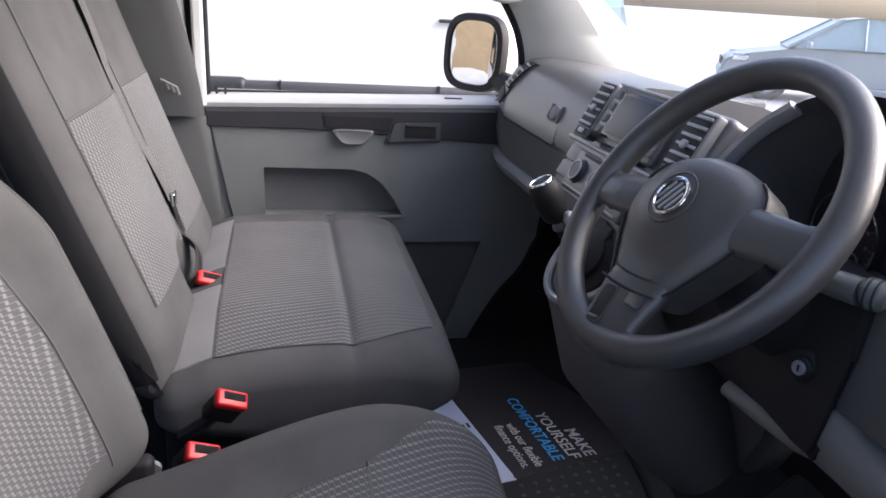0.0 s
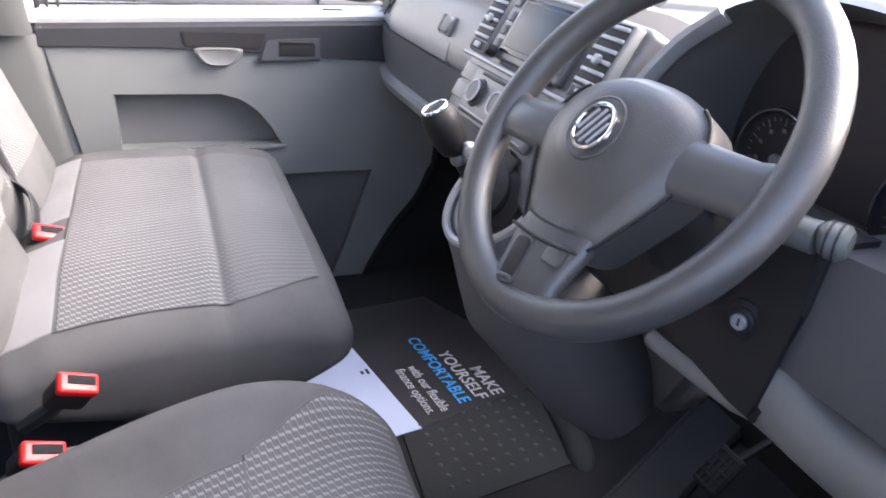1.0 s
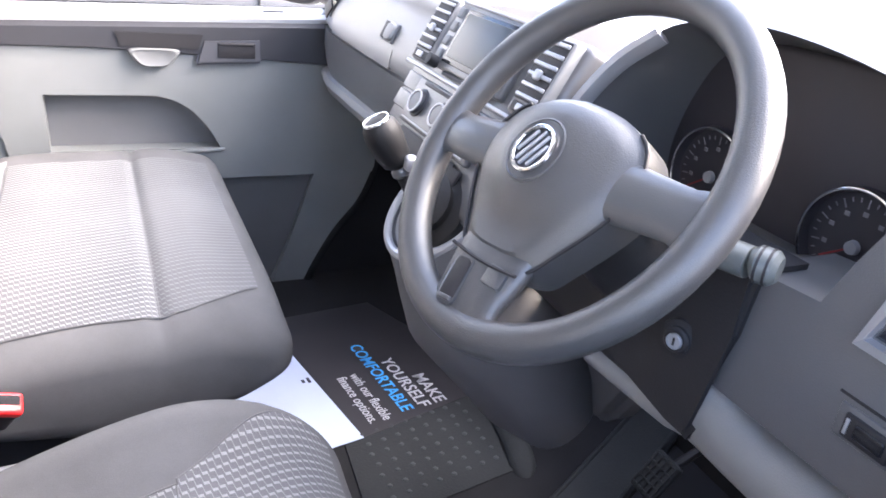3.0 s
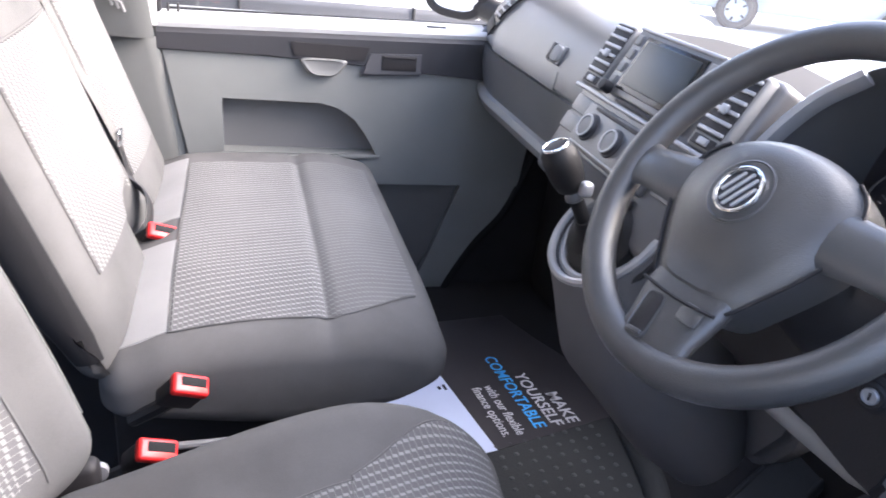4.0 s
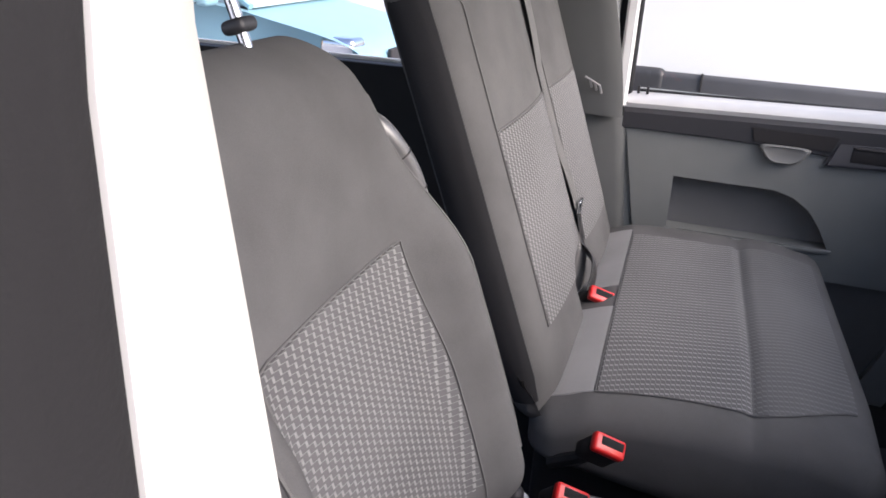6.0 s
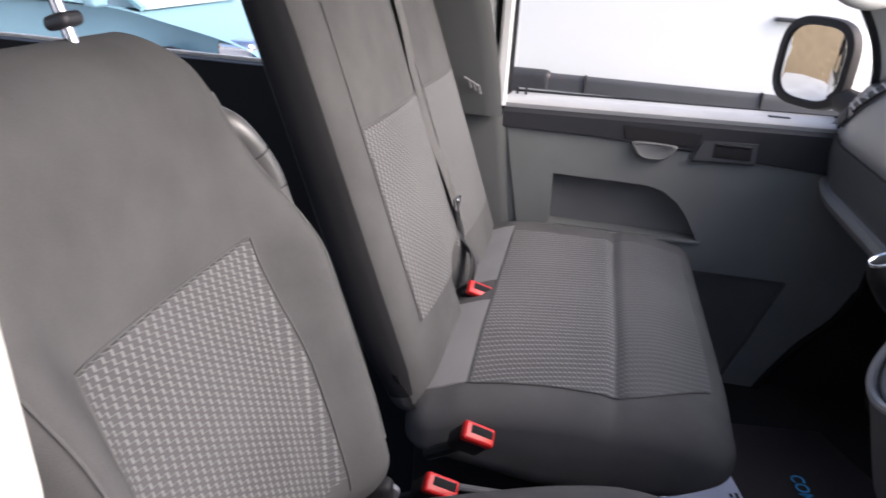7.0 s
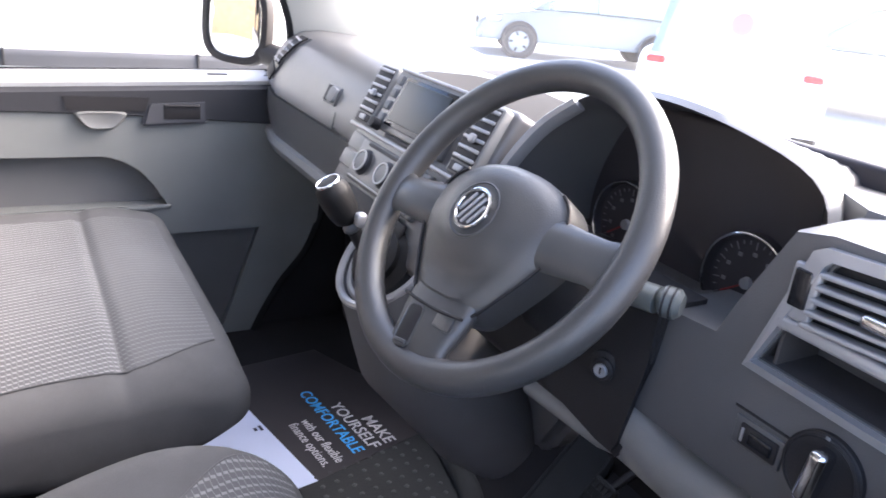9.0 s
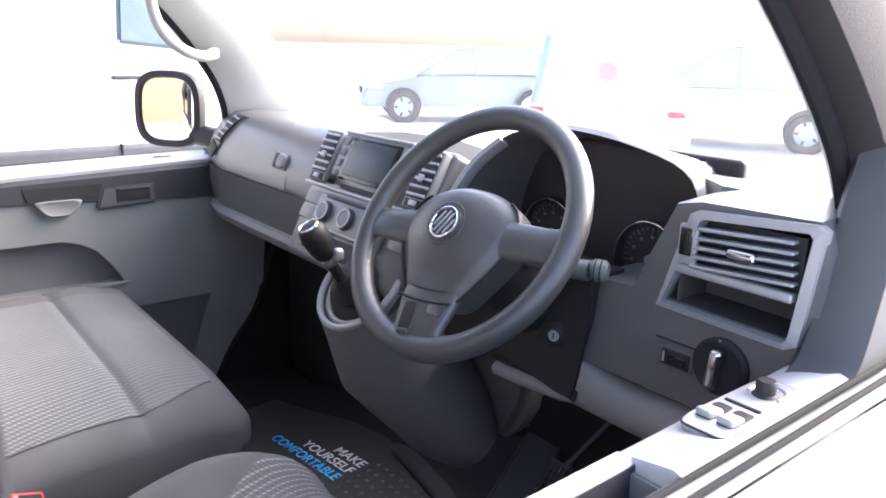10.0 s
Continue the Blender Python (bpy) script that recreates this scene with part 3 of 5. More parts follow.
    part("frame_seal", loft(secs, closed=True), SEAL, d, "black rubber window channel")
    part("sill_channel", rbox((0.90, 0.020, 0.018), 0.003, P(0.28, 0.947, 1.214), 2, 3), TRIM, d, "grey window channel")
    for yy, zz in ((0.9385, 1.222), (0.9545, 1.220)):
        part("sill_seal", tube([P(-0.17, yy, zz - 0.004), P(0.28, yy, zz + 0.003), P(0.73, yy, zz + 0.010)], 0.0034, 8), SEAL, d, "thin black rubber sill seal")
    if side < 0:
        rail = curve_points([P(0.665, 0.905, 1.24), P(0.655, 0.895, 1.34), P(0.62, 0.882, 1.45), P(0.535, 0.862, 1.56), P(0.425, 0.837, 1.67), P(0.285, 0.797, 1.80), P(0.16, 0.765, 1.90)], 5)
        part("front_channel", loft([[p + Vector(q) for q in ((-0.004, 0.03, 0), (-0.010, 0.006, 0), (0.0, -0.022, 0), (0.05, -0.034, 0.02), (0.09, -0.034, 0.03), (0.09, 0.02, 0.03))] for p in rail], closed=True), BLACK, d, "black front channel of the lowered window")
    return d


d1 = door(1, "door_1", "grey lined passenger door of the van, shut")
gl = part("window_pane", loft([[(-0.17, 0.93, 1.21), (0.64, 0.93, 1.23)], [(-0.18, 0.90, 1.5), (0.52, 0.90, 1.54)], [(-0.19, 0.83, 1.88), (0.2, 0.83, 1.88)]]), GLASS, d1, "clear side window")
gl.visible_shadow = False
d2 = door(-1, "door_2", "grey lined driver door of the van, window lowered")
# switch panel in the ledge of the driver door
sw = part("switch_panel", squircle(0.150, 0.048, ((1.0, -0.004), (1.0, 0.0022), (0.97, 0.0034), (0.9, 0.0036)), pose(0.408, -0.902, 1.2262), 7.0, 48), SILVER, d2, "satin silver window switch panel")
part("panel_joint", tube([pose(0.408, -0.902, 1.2262) @ Vector((0.0755 * math.copysign(abs(math.cos(t)) ** 0.29, math.cos(t)), 0.0245 * math.copysign(abs(math.sin(t)) ** 0.29, math.sin(t)), 0.0012)) for t in (2 * math.pi * i / 64 for i in range(64))], 0.0013, 6, closed=True), BLACK, sw, "dark joint round the panel")
for dy in (-0.0105, 0.0105):
    part("switch_well", squircle(0.040, 0.018, ((1.0, 0.0), (1.0, 0.0008), (0.95, 0.001)), pose(0.372, -0.902 + dy, 1.2296), 6.0, 28), BLACK, sw, "dark switch well")
    wedge = rbox((0.024, 0.016, 0.009), 0.003, (0, 0, 0), 2, 2, fn=lambda x, y, z: (x, y, z - 0.0025 * (x / 0.012)))
    wedge.transform(pose(0.364, -0.902 + dy, 1.2315))
    part("window_switch", wedge, SILVER, sw)
part("switch_bar", box((0.004, 0.036, 0.003), (0.402, -0.902, 1.2304), 0.001), BLACK, sw)
part("knob_ring", tube([(0.445 + 0.021 * math.cos(t), -0.902 + 0.0165 * math.sin(t), 1.2302) for t in (radians(-110 + 220 * i / 20) for i in range(21))], 0.0016, 6), SILVER, sw)
part("mirror_knob", lathe([(0, 0.016), (0.008, 0.0157), (0.010, 0.0125), (0.0095, 0.003), (0.013, 0.0), (0, 0.0)], pose(0.442, -0.902, 1.2296), 24), BLACK, sw)
# corner trim between dash end, ledge and pillar
for side, dd in ((1, d1), (-1, d2)):
    line = curve_points([(0.56, 0, 1.2225), (0.60, 0, 1.229), (0.632, 0, 1.252), (0.655, 0, 1.295), (0.675, 0, 1.345), (0.70, 0, 1.40)] if side > 0 else [(0.50, 0, 1.222), (0.535, 0, 1.227), (0.556, 0, 1.248), (0.570, 0, 1.29), (0.582, 0, 1.34), (0.597, 0, 1.40), (0.617, 0, 1.46)], 4)
    secs = [[(p.x + 0.05, side * 0.868, p.z - 0.03), (p.x + 0.012, side * 0.870, p.z - 0.008), (p.x, side * 0.880, p.z), (p.x, side * 0.915, p.z + 0.002), (p.x + 0.006, side * 0.938, p.z - 0.002), (p.x + 0.06, side * 0.938, p.z - 0.03)] for p in line]
    part("corner_trim", loft(secs, closed=True), CORNER, dd, "grey trim sweeping up to the pillar")
# ---------------------------------------------------------------- passenger bench
def smooth(a, b, x):
    t = max(0.0, min(1.0, (x - a) / (b - a)))
    return t * t * (3 - 2 * t)


def buckle(at, m4, label):
    """Red-topped belt buckle on a stalk."""
    b = thing("belt_buckle", at, label, "belt buckle", "belt buckles")
    m4 = Matrix.Translation(at) @ m4
    part("housing", rbox((0.052, 0.026, 0.05), 0.006, (0, 0, -0.026), 2, 2, mat4=m4), BLACK, b)
    bm = rbox((0.052, 0.03, 0.016), 0.005, (0, 0, 0.004), 2, 2, mat4=m4)
    part("release_button", bm, RED, b, "red release button")
    part("slot", box((0.036, 0.013, 0.004), (0.003, 0.003, 0.0113), 0.001, mat4=m4), CARPET, b)
    part("stalk", tube([m4 @ Vector(p) for p in ((0, 0, -0.03), (-0.005, 0, -0.08), (-0.02, 0, -0.14))], 0.011, 8), WEBBING_DARK, b)
    return b


bench = thing("bench_seat", (0.04, 0.385, FLOOR), "grey cloth two-place passenger bench with zigzag-patterned centre", "seat")
BS, BR, BC = (0.53, 0.83, 0.195), 0.05, (0.048, 0.385, 0.828)


def bench_fn(x, y, z):
    top = smooth(-0.02, 0.06, z)
    z += top * (0.006 * math.cos(min(1, abs(x) / 0.265) * 1.4) - 0.016 * smooth(0.12, 0.28, x) - 0.012 * smooth(0.10, 0.27, -x) - 0.012 * smooth(0.17, 0.225, -x))
    z -= top * 0.007 * math.exp(-((x - 0.07) / 0.010) ** 2)
    z += top * 0.005 * math.exp(-((x - 0.13) / 0.05) ** 2)
    z -= top * (0.019 + 0.014 * smooth(0.0, 0.2, -x)) * smooth(0.2, 0.40, -y)
    low = smooth(0.0, 0.097, -z)
    x -= low * 0.05 * smooth(0.0, 0.26, x)
    z += low * 0.045 * smooth(0.05, 0.26, x)
    z += low * 0.03 * smooth(0.0, 0.26, -x)
    y += (0.012 if y < 0 else -0.012) * (abs(z) / 0.1) ** 2 * smooth(0.3, 0.41, abs(y)) * 0.8
    return x, y, z


part("cushion", rbox(BS, BR, BC, 5, 40, bench_fn), FABRIC, bench, "plain grey cloth cushion")


# face axes of the top: a along x, b along y
bm, at1 = face_patch(BS, BR, BC, bench_fn, None, 2, 1, (-0.163, 0.0692), (-0.365, 0.295), 34, 22, 0.002)
part("centre_panel", bm, PATTERN, bench, "zigzag-patterned cloth panel")
bm, at1 = face_patch(BS, BR, BC, bench_fn, None, 2, 1, (0.0708, 0.225), (-0.365, 0.295), 22, 22, 0.002, shape=lambda a, b: (a, b + 0.075 * smooth(0.09, 0.24, a) * (0.315 - b) / 0.68))
part("front_panel", bm, PATTERN_FINE, bench, "finely ribbed cloth front panel")
for nm, line in (("seam", [(0.07, -0.368 + 0.665 * i / 20) for i in range(21)]), ("seam", [(-0.166, -0.368 + 0.665 * i / 20) for i in range(21)]), ("seam", [(x, -0.3675 + 0.075 * smooth(0.09, 0.24, x)) for x in (-0.166 + 0.39 * i / 24 for i in range(25))])):
    part(nm, tube([at1(a, b, 0.0018) for a, b in line], 0.0013, 6), PIPING, bench)
part("rear_strip", face_patch(BS, BR, BC, bench_fn, None, 2, 1, (-0.262, -0.169), (-0.365, -0.105), 4, 12, 0.002)[0], FABRIC_PALE_LIT, bench, "pale plain cloth strip, brightened for falling light")
part("rear_strip", face_patch(BS, BR, BC, bench_fn, None, 2, 1, (-0.262, -0.169), (-0.005, 0.33), 4, 12, 0.002)[0], FABRIC_PALE_LIT, bench, "pale plain cloth strip, brightened for falling light")
part("base", rbox((0.36, 0.70, 0.26), 0.02, (-0.03, 0.40, FLOOR + 0.13), 2, 2), BLACK, bench, "black seat base")
part("base_rail", tube([(-0.16, -0.03, 0.725), (0.09, -0.03, 0.735)], 0.006, 8), SILVER, bench, "bare metal edge of the frame")

LEAN_B = radians(-20)
MB = Matrix.Translation((-0.185, 0.385, 0.92)) @ Matrix.Rotation(LEAN_B, 4, "Y")
KS, KR, KC = (0.105, 0.80, 0.74), 0.045, (-0.0525, 0.0, 0.285)


def back_fn(x, y, z):
    front = smooth(-0.02, 0.05, x)
    lobe = abs(y - 0.04) / 0.4
    x += front * (0.018 * math.sin(min(1.0, lobe) * math.pi) ** 0.7 - 0.006)
    x -= front * 0.02 * smooth(0.30, 0.36, abs(z))
    x -= front * 0.07 * smooth(0.065, 0.035, abs(y + 0.055)) * smooth(0.19, 0.27, -z)
    if x < 0 and z < -0.2:
        x += 0.02 * smooth(0.2, 0.34, -z)
    return x, y, z


back = part("backrest", rbox(KS, KR, KC, 4, 20, back_fn, mat4=MB), FABRIC, bench, "plain grey cloth backrest")
# face axes of the front: a along y, b along z
for a0, a1 in ((-0.333, 0.015), (0.075, 0.345)):
    bm, at2 = face_patch(KS, KR, KC, back_fn, MB, 0, 1, (a0, a1), (-0.22, 0.102), 14, 14, 0.002, turn=True)
    part("centre_panel", bm, PATTERN, back, "zigzag-patterned cloth panel")
    part("seam", tube([at2(a0 + (a1 - a0) * i / 10, 0.106, 0.001) for i in range(11)], 0.0013, 6), PIPING, back)
    part("seam", tube([at2(a0 - 0.004, -0.22 + 0.56 * i / 12, 0.001) for i in range(13)], 0.0013, 6), PIPING, back)
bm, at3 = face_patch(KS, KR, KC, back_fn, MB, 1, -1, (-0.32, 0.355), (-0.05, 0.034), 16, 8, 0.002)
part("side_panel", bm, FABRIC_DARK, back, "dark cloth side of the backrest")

# middle belt lying on the backrest
belt = thing("seat_belt", (-0.3, 0.43, 1.05), "grey seat belt hanging over the bench backrest", "seat belt")
pts = [at2(0.045 + 0.012 * math.sin(i * 0.5), 0.375 - 0.515 * i / 16, 0.007) for i in range(17)]
part("webbing", tube(pts, [0.0245] * 17, 8, flat=0.1, up=(1, 0, 0.3)), WEBBING, belt)
p0 = pts[-1]
part("tongue", rbox((0.008, 0.036, 0.028), 0.003, p0 + Vector((0.006, 0, 0)), 2, 2), CHROME, belt, "chrome belt tongue")
pts = curve_points([p0 + Vector((0.004, 0, -0.012)), p0 + Vector((0.02, 0.004, -0.08)), Vector((-0.175, 0.40, 0.95)), Vector((-0.175, 0.34, 0.90))], 6)
part("lower_strap", tube(pts, 0.017, 8, flat=0.25, up=(1, 0, 0.3)), WEBBING_DARK, belt, "black sleeved lower strap")

buckle((-0.150, 0.325, 0.918), Matrix.Rotation(radians(35), 4, "X") @ Matrix.Rotation(radians(25), 4, "Y"), "red and black belt buckle in the bench seat gap")
buckle((-0.085, -0.085, 0.874), Matrix.Rotation(radians(32), 4, "X") @ Matrix.Rotation(radians(28), 4, "Y"), "red and black belt buckle beside the bench cushion")
buckle((-0.122, -0.172, 0.838), Matrix.Rotation(radians(32), 4, "X") @ Matrix.Rotation(radians(28), 4, "Y"), "red and black belt buckle beside the driver seat")

# ---------------------------------------------------------------- driver seat
drv = thing("driver_seat", (0.0, -0.455, FLOOR), "grey cloth driver seat with zigzag-patterned centre", "seat")
DS, DR, DC = (0.56, 0.47, 0.18), 0.065, (0.015, -0.455, 0.838)


def drv_fn(x, y, z):
    top = smooth(-0.02, 0.05, z)
    z += top * (0.03 * smooth(0.13, 0.2, abs(y)) * (1 - 0.75 * smooth(0.08, 0.25, x)) - 0.024 * (1 - smooth(0.06, 0.21, abs(y))) * (1 - 0.6 * smooth(0.12, 0.25, x)) - 0.025 * smooth(0.18, 0.29, x))
    y *= 1 - 0.16 * smooth(0.15, 0.29, x) * smooth(-0.3, 0.2, x)
    z += 0.012 - 0.125 * smooth(-0.16, 0.34, -x) ** 1.1
    low = smooth(0.0, 0.09, -z)
    x -= low * 0.05 * smooth(0.0, 0.28, x)
    return x, y, z


part("cushion", rbox(DS, DR, DC, 6, 18, drv_fn), FABRIC, drv, "plain grey cloth cushion")


def half_wide(a):
    """Half width of the patterned cloth: narrow behind the cross seam, flaring over the nose."""
    if a < 0.087:
        return 0.080 + 0.034 * smooth(-0.2, 0.12, a)
    return 0.108 + 0.084 * smooth(0.04, 0.25, a) - 0.03 * smooth(0.2, 0.28, a)


bm, at4 = face_patch(DS, DR, DC, drv_fn, None, 2, 1, (-0.2, 0.0855), (-0.1, 0.1), 16, 14, 0.002, shape=lambda a, b: (a, b * 10 * half_wide(min(a, 0.0865))))
part("centre_panel", bm, PATTERN, drv, "zigzag-patterned cloth panel")
bm, at4 = face_patch(DS, DR, DC, drv_fn, None, 2, 1, (0.0885, 0.274), (-0.1, 0.1), 18, 16, 0.002, shape=lambda a, b: (a, b * 10 * half_wide(max(a, 0.0875))))
part("front_panel", bm, PATTERN, drv, "zigzag-patterned cloth panel")
part("seam", tube([at4(0.087, -0.112 + 0.224 * i / 12, 0.0008) for i in range(13)], 0.0016, 6), PIPING, drv)
for s in (-1, 1):
    part("seam", tube([at4(-0.2 + 0.2865 * i / 14, s * (half_wide(min(-0.2 + 0.2865 * i / 14, 0.0865)) + 0.002), 0.001) for i in range(15)], 0.0013, 6), PIPING, drv)
    part("seam", tube([at4(0.0875 + 0.186 * i / 14, s * (half_wide(0.0875 + 0.186 * i / 14) + 0.002), 0.001) for i in range(15)], 0.0013, 6), PIPING, drv)
part("base", rbox((0.42, 0.40, 0.28), 0.03, (-0.02, -0.455, FLOOR + 0.14), 2, 2), BLACK, drv, "black seat base")
part("hinge_cover", rbox((0.12, 0.03, 0.10), 0.012, (-0.24, -0.215, 0.82), 3, 2), BLACK, drv)
part("hinge_bolt", lathe([(0, 0.012), (0.011, 0.01), (0.012, 0), (0, 0)], pose(-0.185, -0.205, 0.838, -90), 16), SILVER, drv)

MD = Matrix.Translation((-0.215, -0.455, 0.915)) @ Matrix.Rotation(radians(-19.5), 4, "Y")
ES, ER, EC = (0.13, 0.47, 0.63), 0.06, (-0.065, 0.0, 0.277)


def drv_back_fn(x, y, z):
    front = smooth(-0.04, 0.06, x)
    k = abs(y) / 0.235
    low, z = z, z + 0.015
    x += front * (0.06 * smooth(0.55, 0.9, k) * (1 - smooth(0.02, 0.20, z)) - 0.02 * (1 - k * k) * (1 - smooth(0.05, 0.25, z)))
    y *= 1.0 - 0.25 * smooth(0.02, 0.365, z) ** 1.3 - 0.06 * smooth(0.15, 0.3, -z) + 0.03 * math.exp(-((z + 0.06) / 0.12) ** 2) + 0.085 * math.exp(-((z - 0.18) / 0.11) ** 2)
    x -= 0.03 * smooth(0.24, 0.365, z) * front
    return x, y, low


dback = part("backrest", rbox(ES, ER, EC, 6, 20, drv_back_fn, mat4=MD), FABRIC, drv, "plain grey cloth backrest")
bm, at5 = face_patch(ES, ER, EC, drv_back_fn, MD, 0, 1, (-0.155, 0.155), (-0.2545, 0.068), 16, 14, 0.002, turn=True, shape=lambda a, b: (a * (1 - 0.08 * smooth(-0.114, 0.06, b)), b))
part("centre_panel", bm, PATTERN, dback, "zigzag-patterned cloth panel")
part("seam", tube([at5((-0.158 + 0.316 * i / 12) * 0.92, 0.071, 0.001) for i in range(13)], 0.0013, 6), PIPING, dback)
for s in (-1, 1):
    part("seam", tube([at5(s * 0.158 * (1 - 0.08 * smooth(-0.114, 0.06, -0.2745 + 0.345 * i / 20)), -0.2745 + 0.345 * i / 20, 0.001) for i in range(21)], 0.0013, 6), PIPING, dback)
for s in (-1, 1):
    part("side_seam", tube([at5(s * 0.222, -0.24 + 0.47 * i / 24, 0.0008) for i in range(25)], 0.0018, 6), PIPING, dback)
hr = part("headrest", rbox((0.09, 0.25, 0.17), 0.04, (0.0, 0, 0.765), 4, 4, mat4=MD @ Matrix.Translation((-0.05, 0, 0))), FABRIC, drv, "grey cloth headrest")
for s in (-1, 1):
    part("post", tube([MD @ Vector((-0.055, s * 0.06, 0.57)), MD @ Vector((-0.055, s * 0.06, 0.71))], 0.006, 10), CHROME, hr, "chrome headrest post")
    part("post_collar", rbox((0.026, 0.03, 0.014), 0.006, (-0.055, s * 0.06, 0.606), 2, 2, mat4=MD), TRIM_DARK, hr)
apts = curve_points([(-0.455, -0.165, 1.335), (-0.425, -0.15, 1.315), (-0.40, -0.125, 1.265), (-0.385, -0.115, 1.215), (-0.36, -0.105, 1.12), (-0.33, -0.11, 1.03), (-0.29, -0.16, 0.94), (-0.27, -0.24, 0.90)], 5)
arm = part("armrest", tube(apts, 0.021, 12, flat=0.8, up=(0, 1, 0)), DASH, drv, "grey folded-up armrest")
for i in (8, 13):
    part("band", tube([apts[i], apts[i] * 0.88 + apts[i + 1] * 0.12], 0.0225, 12, flat=0.8, up=(0, 1, 0)), BLACK, arm)
# ---------------------------------------------------------------- dashboard
dash = thing("dashboard", (0.8, 0, 1.0), "dark grey plastic van dashboard with pale lower edge", "dashboard")
UP = [(1.13, 1.20), (1.12, 1.27), (0.95, 1.325), (0.80, 1.348), (0.70, 1.354), (0.655, 1.347), (0.622, 1.325), (0.595, 1.288), (0.576, 1.245), (0.571, 1.212), (0.580, 1.210), (0.580, 1.201), (0.570, 1.199), (0.570, 1.16), (0.578, 1.10), (0.60, 1.085), (0.75, 1.06), (1.0, 1.06)]


def bend(y):
    return 0.028 * smooth(0.66, 0.90, abs(y)) ** 2


def dash_loft(profile, ys, off=0.0):
    return loft([[(x + bend(y) - off, y, z) for x, z in profile] for y in ys], closed=True)


ys = [0.885 - 0.685 * i / 14 for i in range(15)]
part("upper_body", dash_loft(UP, ys), DASH, dash)
lid = [(0.652, 1.342), (0.618, 1.319), (0.591, 1.283), (0.572, 1.242), (0.566, 1.208), (0.60, 1.208), (0.66, 1.30)]
lid_p = part("glove_lid", dash_loft(lid, [0.735 - 0.385 * i / 10 for i in range(11)], -0.0026), DASH, dash, "dark grey storage lid")
drawer = [(0.5665, 1.203), (0.5655, 1.16), (0.573, 1.112), (0.62, 1.112), (0.62, 1.203)]
part("glove_drawer", dash_loft(drawer, [0.875 - 0.645 * i / 12 for i in range(13)], -0.0018), DASH, dash, "dark grey glovebox front")
rim = [(0.582, 1.104), (0.568, 1.098), (0.562, 1.085), (0.572, 1.064), (0.60, 1.045), (0.70, 1.035), (0.70, 1.10)]
part("lower_edge", dash_loft(rim, [0.885 - 0.70 * i / 14 for i in range(15)]), DASH_LOW, dash, "pale grey lower edge")


def on_face(y, z, lift=0.0):
    """A frame on the padded face: local x to the driver side, y up along the face, z outwards."""
    pts = [(0.655, 1.347), (0.622, 1.325), (0.595, 1.288), (0.576, 1.245), (0.570, 1.205)]
    xs = np.interp([z - 0.02, z, z + 0.02], [p[1] for p in pts][::-1], [p[0] for p in pts][::-1])
    up = Vector((xs[2] - xs[0], 0, 0.04)).normalized()
    out = Vector((-up.z, 0, up.x))
    M = Matrix(((0, up.x, out.x, 0), (-1, 0, 0, 0), (0, up.z, out.z, 0), (0, 0, 0, 1)))
    return Matrix.Translation(Vector((xs[1] + bend(y), y, z)) + out * lift) @ M


ML_ = on_face(0.395, 1.270, 0.001)
latch = part("latch", rbox((0.064, 0.040, 0.006), 0.0028, (0.002, 0, 0.0), 2, 2, mat4=ML_), DASH, lid_p)
part("latch_recess", rbox((0.018, 0.034, 0.004), 0.0015, (-0.020, 0, 0.003), 2, 1, mat4=ML_), BLACK, latch, "black finger recess")
part("latch_paddle", squircle(0.036, 0.034, ((1.0, -0.001), (1.0, 0.004), (0.9, 0.007), (0.5, 0.0085)), ML_ @ Matrix.Translation((0.010, 0, 0.002)), 4.0, 28), DASH_LOW, latch, "grey rounded paddle")

# side air vent and blank next to the passenger door
vent = part("side_vent", loft([[on_face(0.768 - s * 0.026 - 0.75 * (z - 1.295), z, l) @ Vector((0, 0, 0)) for s, l in ((-1.2, -0.004), (-1.1, 0.004), (1.1, 0.004), (1.2, -0.004))] for z in (1.235, 1.26, 1.285, 1.31, 1.33, 1.343)], closed=False), DASH, dash, "side air vent")
part("vent_well", loft([[on_face(0.768 - s * 0.025 - 0.75 * (z - 1.295), z, l) @ Vector((0, 0, 0)) for s, l in ((-1.05, 0.002), (-1, 0.0085), (1, 0.0085), (1.05, 0.002))] for z in (1.272, 1.285, 1.298, 1.31, 1.32, 1.33, 1.341)], closed=False), BLACK, vent, "black vent opening")
for i in range(5):
    z = 1.280 + 0.0132 * i
    M = on_face(0.768 - 0.75 * (z - 1.295), z, 0.0105) @ Matrix.Rotation(radians(-8), 4, "Z")
    part("slat", rbox((0.046, 0.0050, 0.003), 0.0014, (0, 0, 0), 2, 1, mat4=M), SILVER, vent)
part("thumb_tab", rbox((0.010, 0.012, 0.006), 0.0025, (0, 0, 0), 2, 1, mat4=on_face(0.760, 1.306, 0.012)), SILVER, vent)
part("blank", rbox((0.044, 0.034, 0.005), 0.0015, (0, 0, 0), 2, 1, mat4=on_face(0.800, 1.252, 0.009) @ Matrix.Rotation(radians(-30), 4, "Z")), BLACK, vent, "gloss black blank")

# centre stack: local right, up along the face, outwards
MS = Matrix.Translation((0.529, 0.003, 1.214)) @ Matrix(((0, 0.464, -0.886, 0), (-1, 0, 0, 0), (0, 0.886, 0.464, 0), (0, 0, 0, 1)))


def sbox(size, c, r=0.003, k=2, m=1):
    return rbox(size, r, c, k, m, mat4=MS)


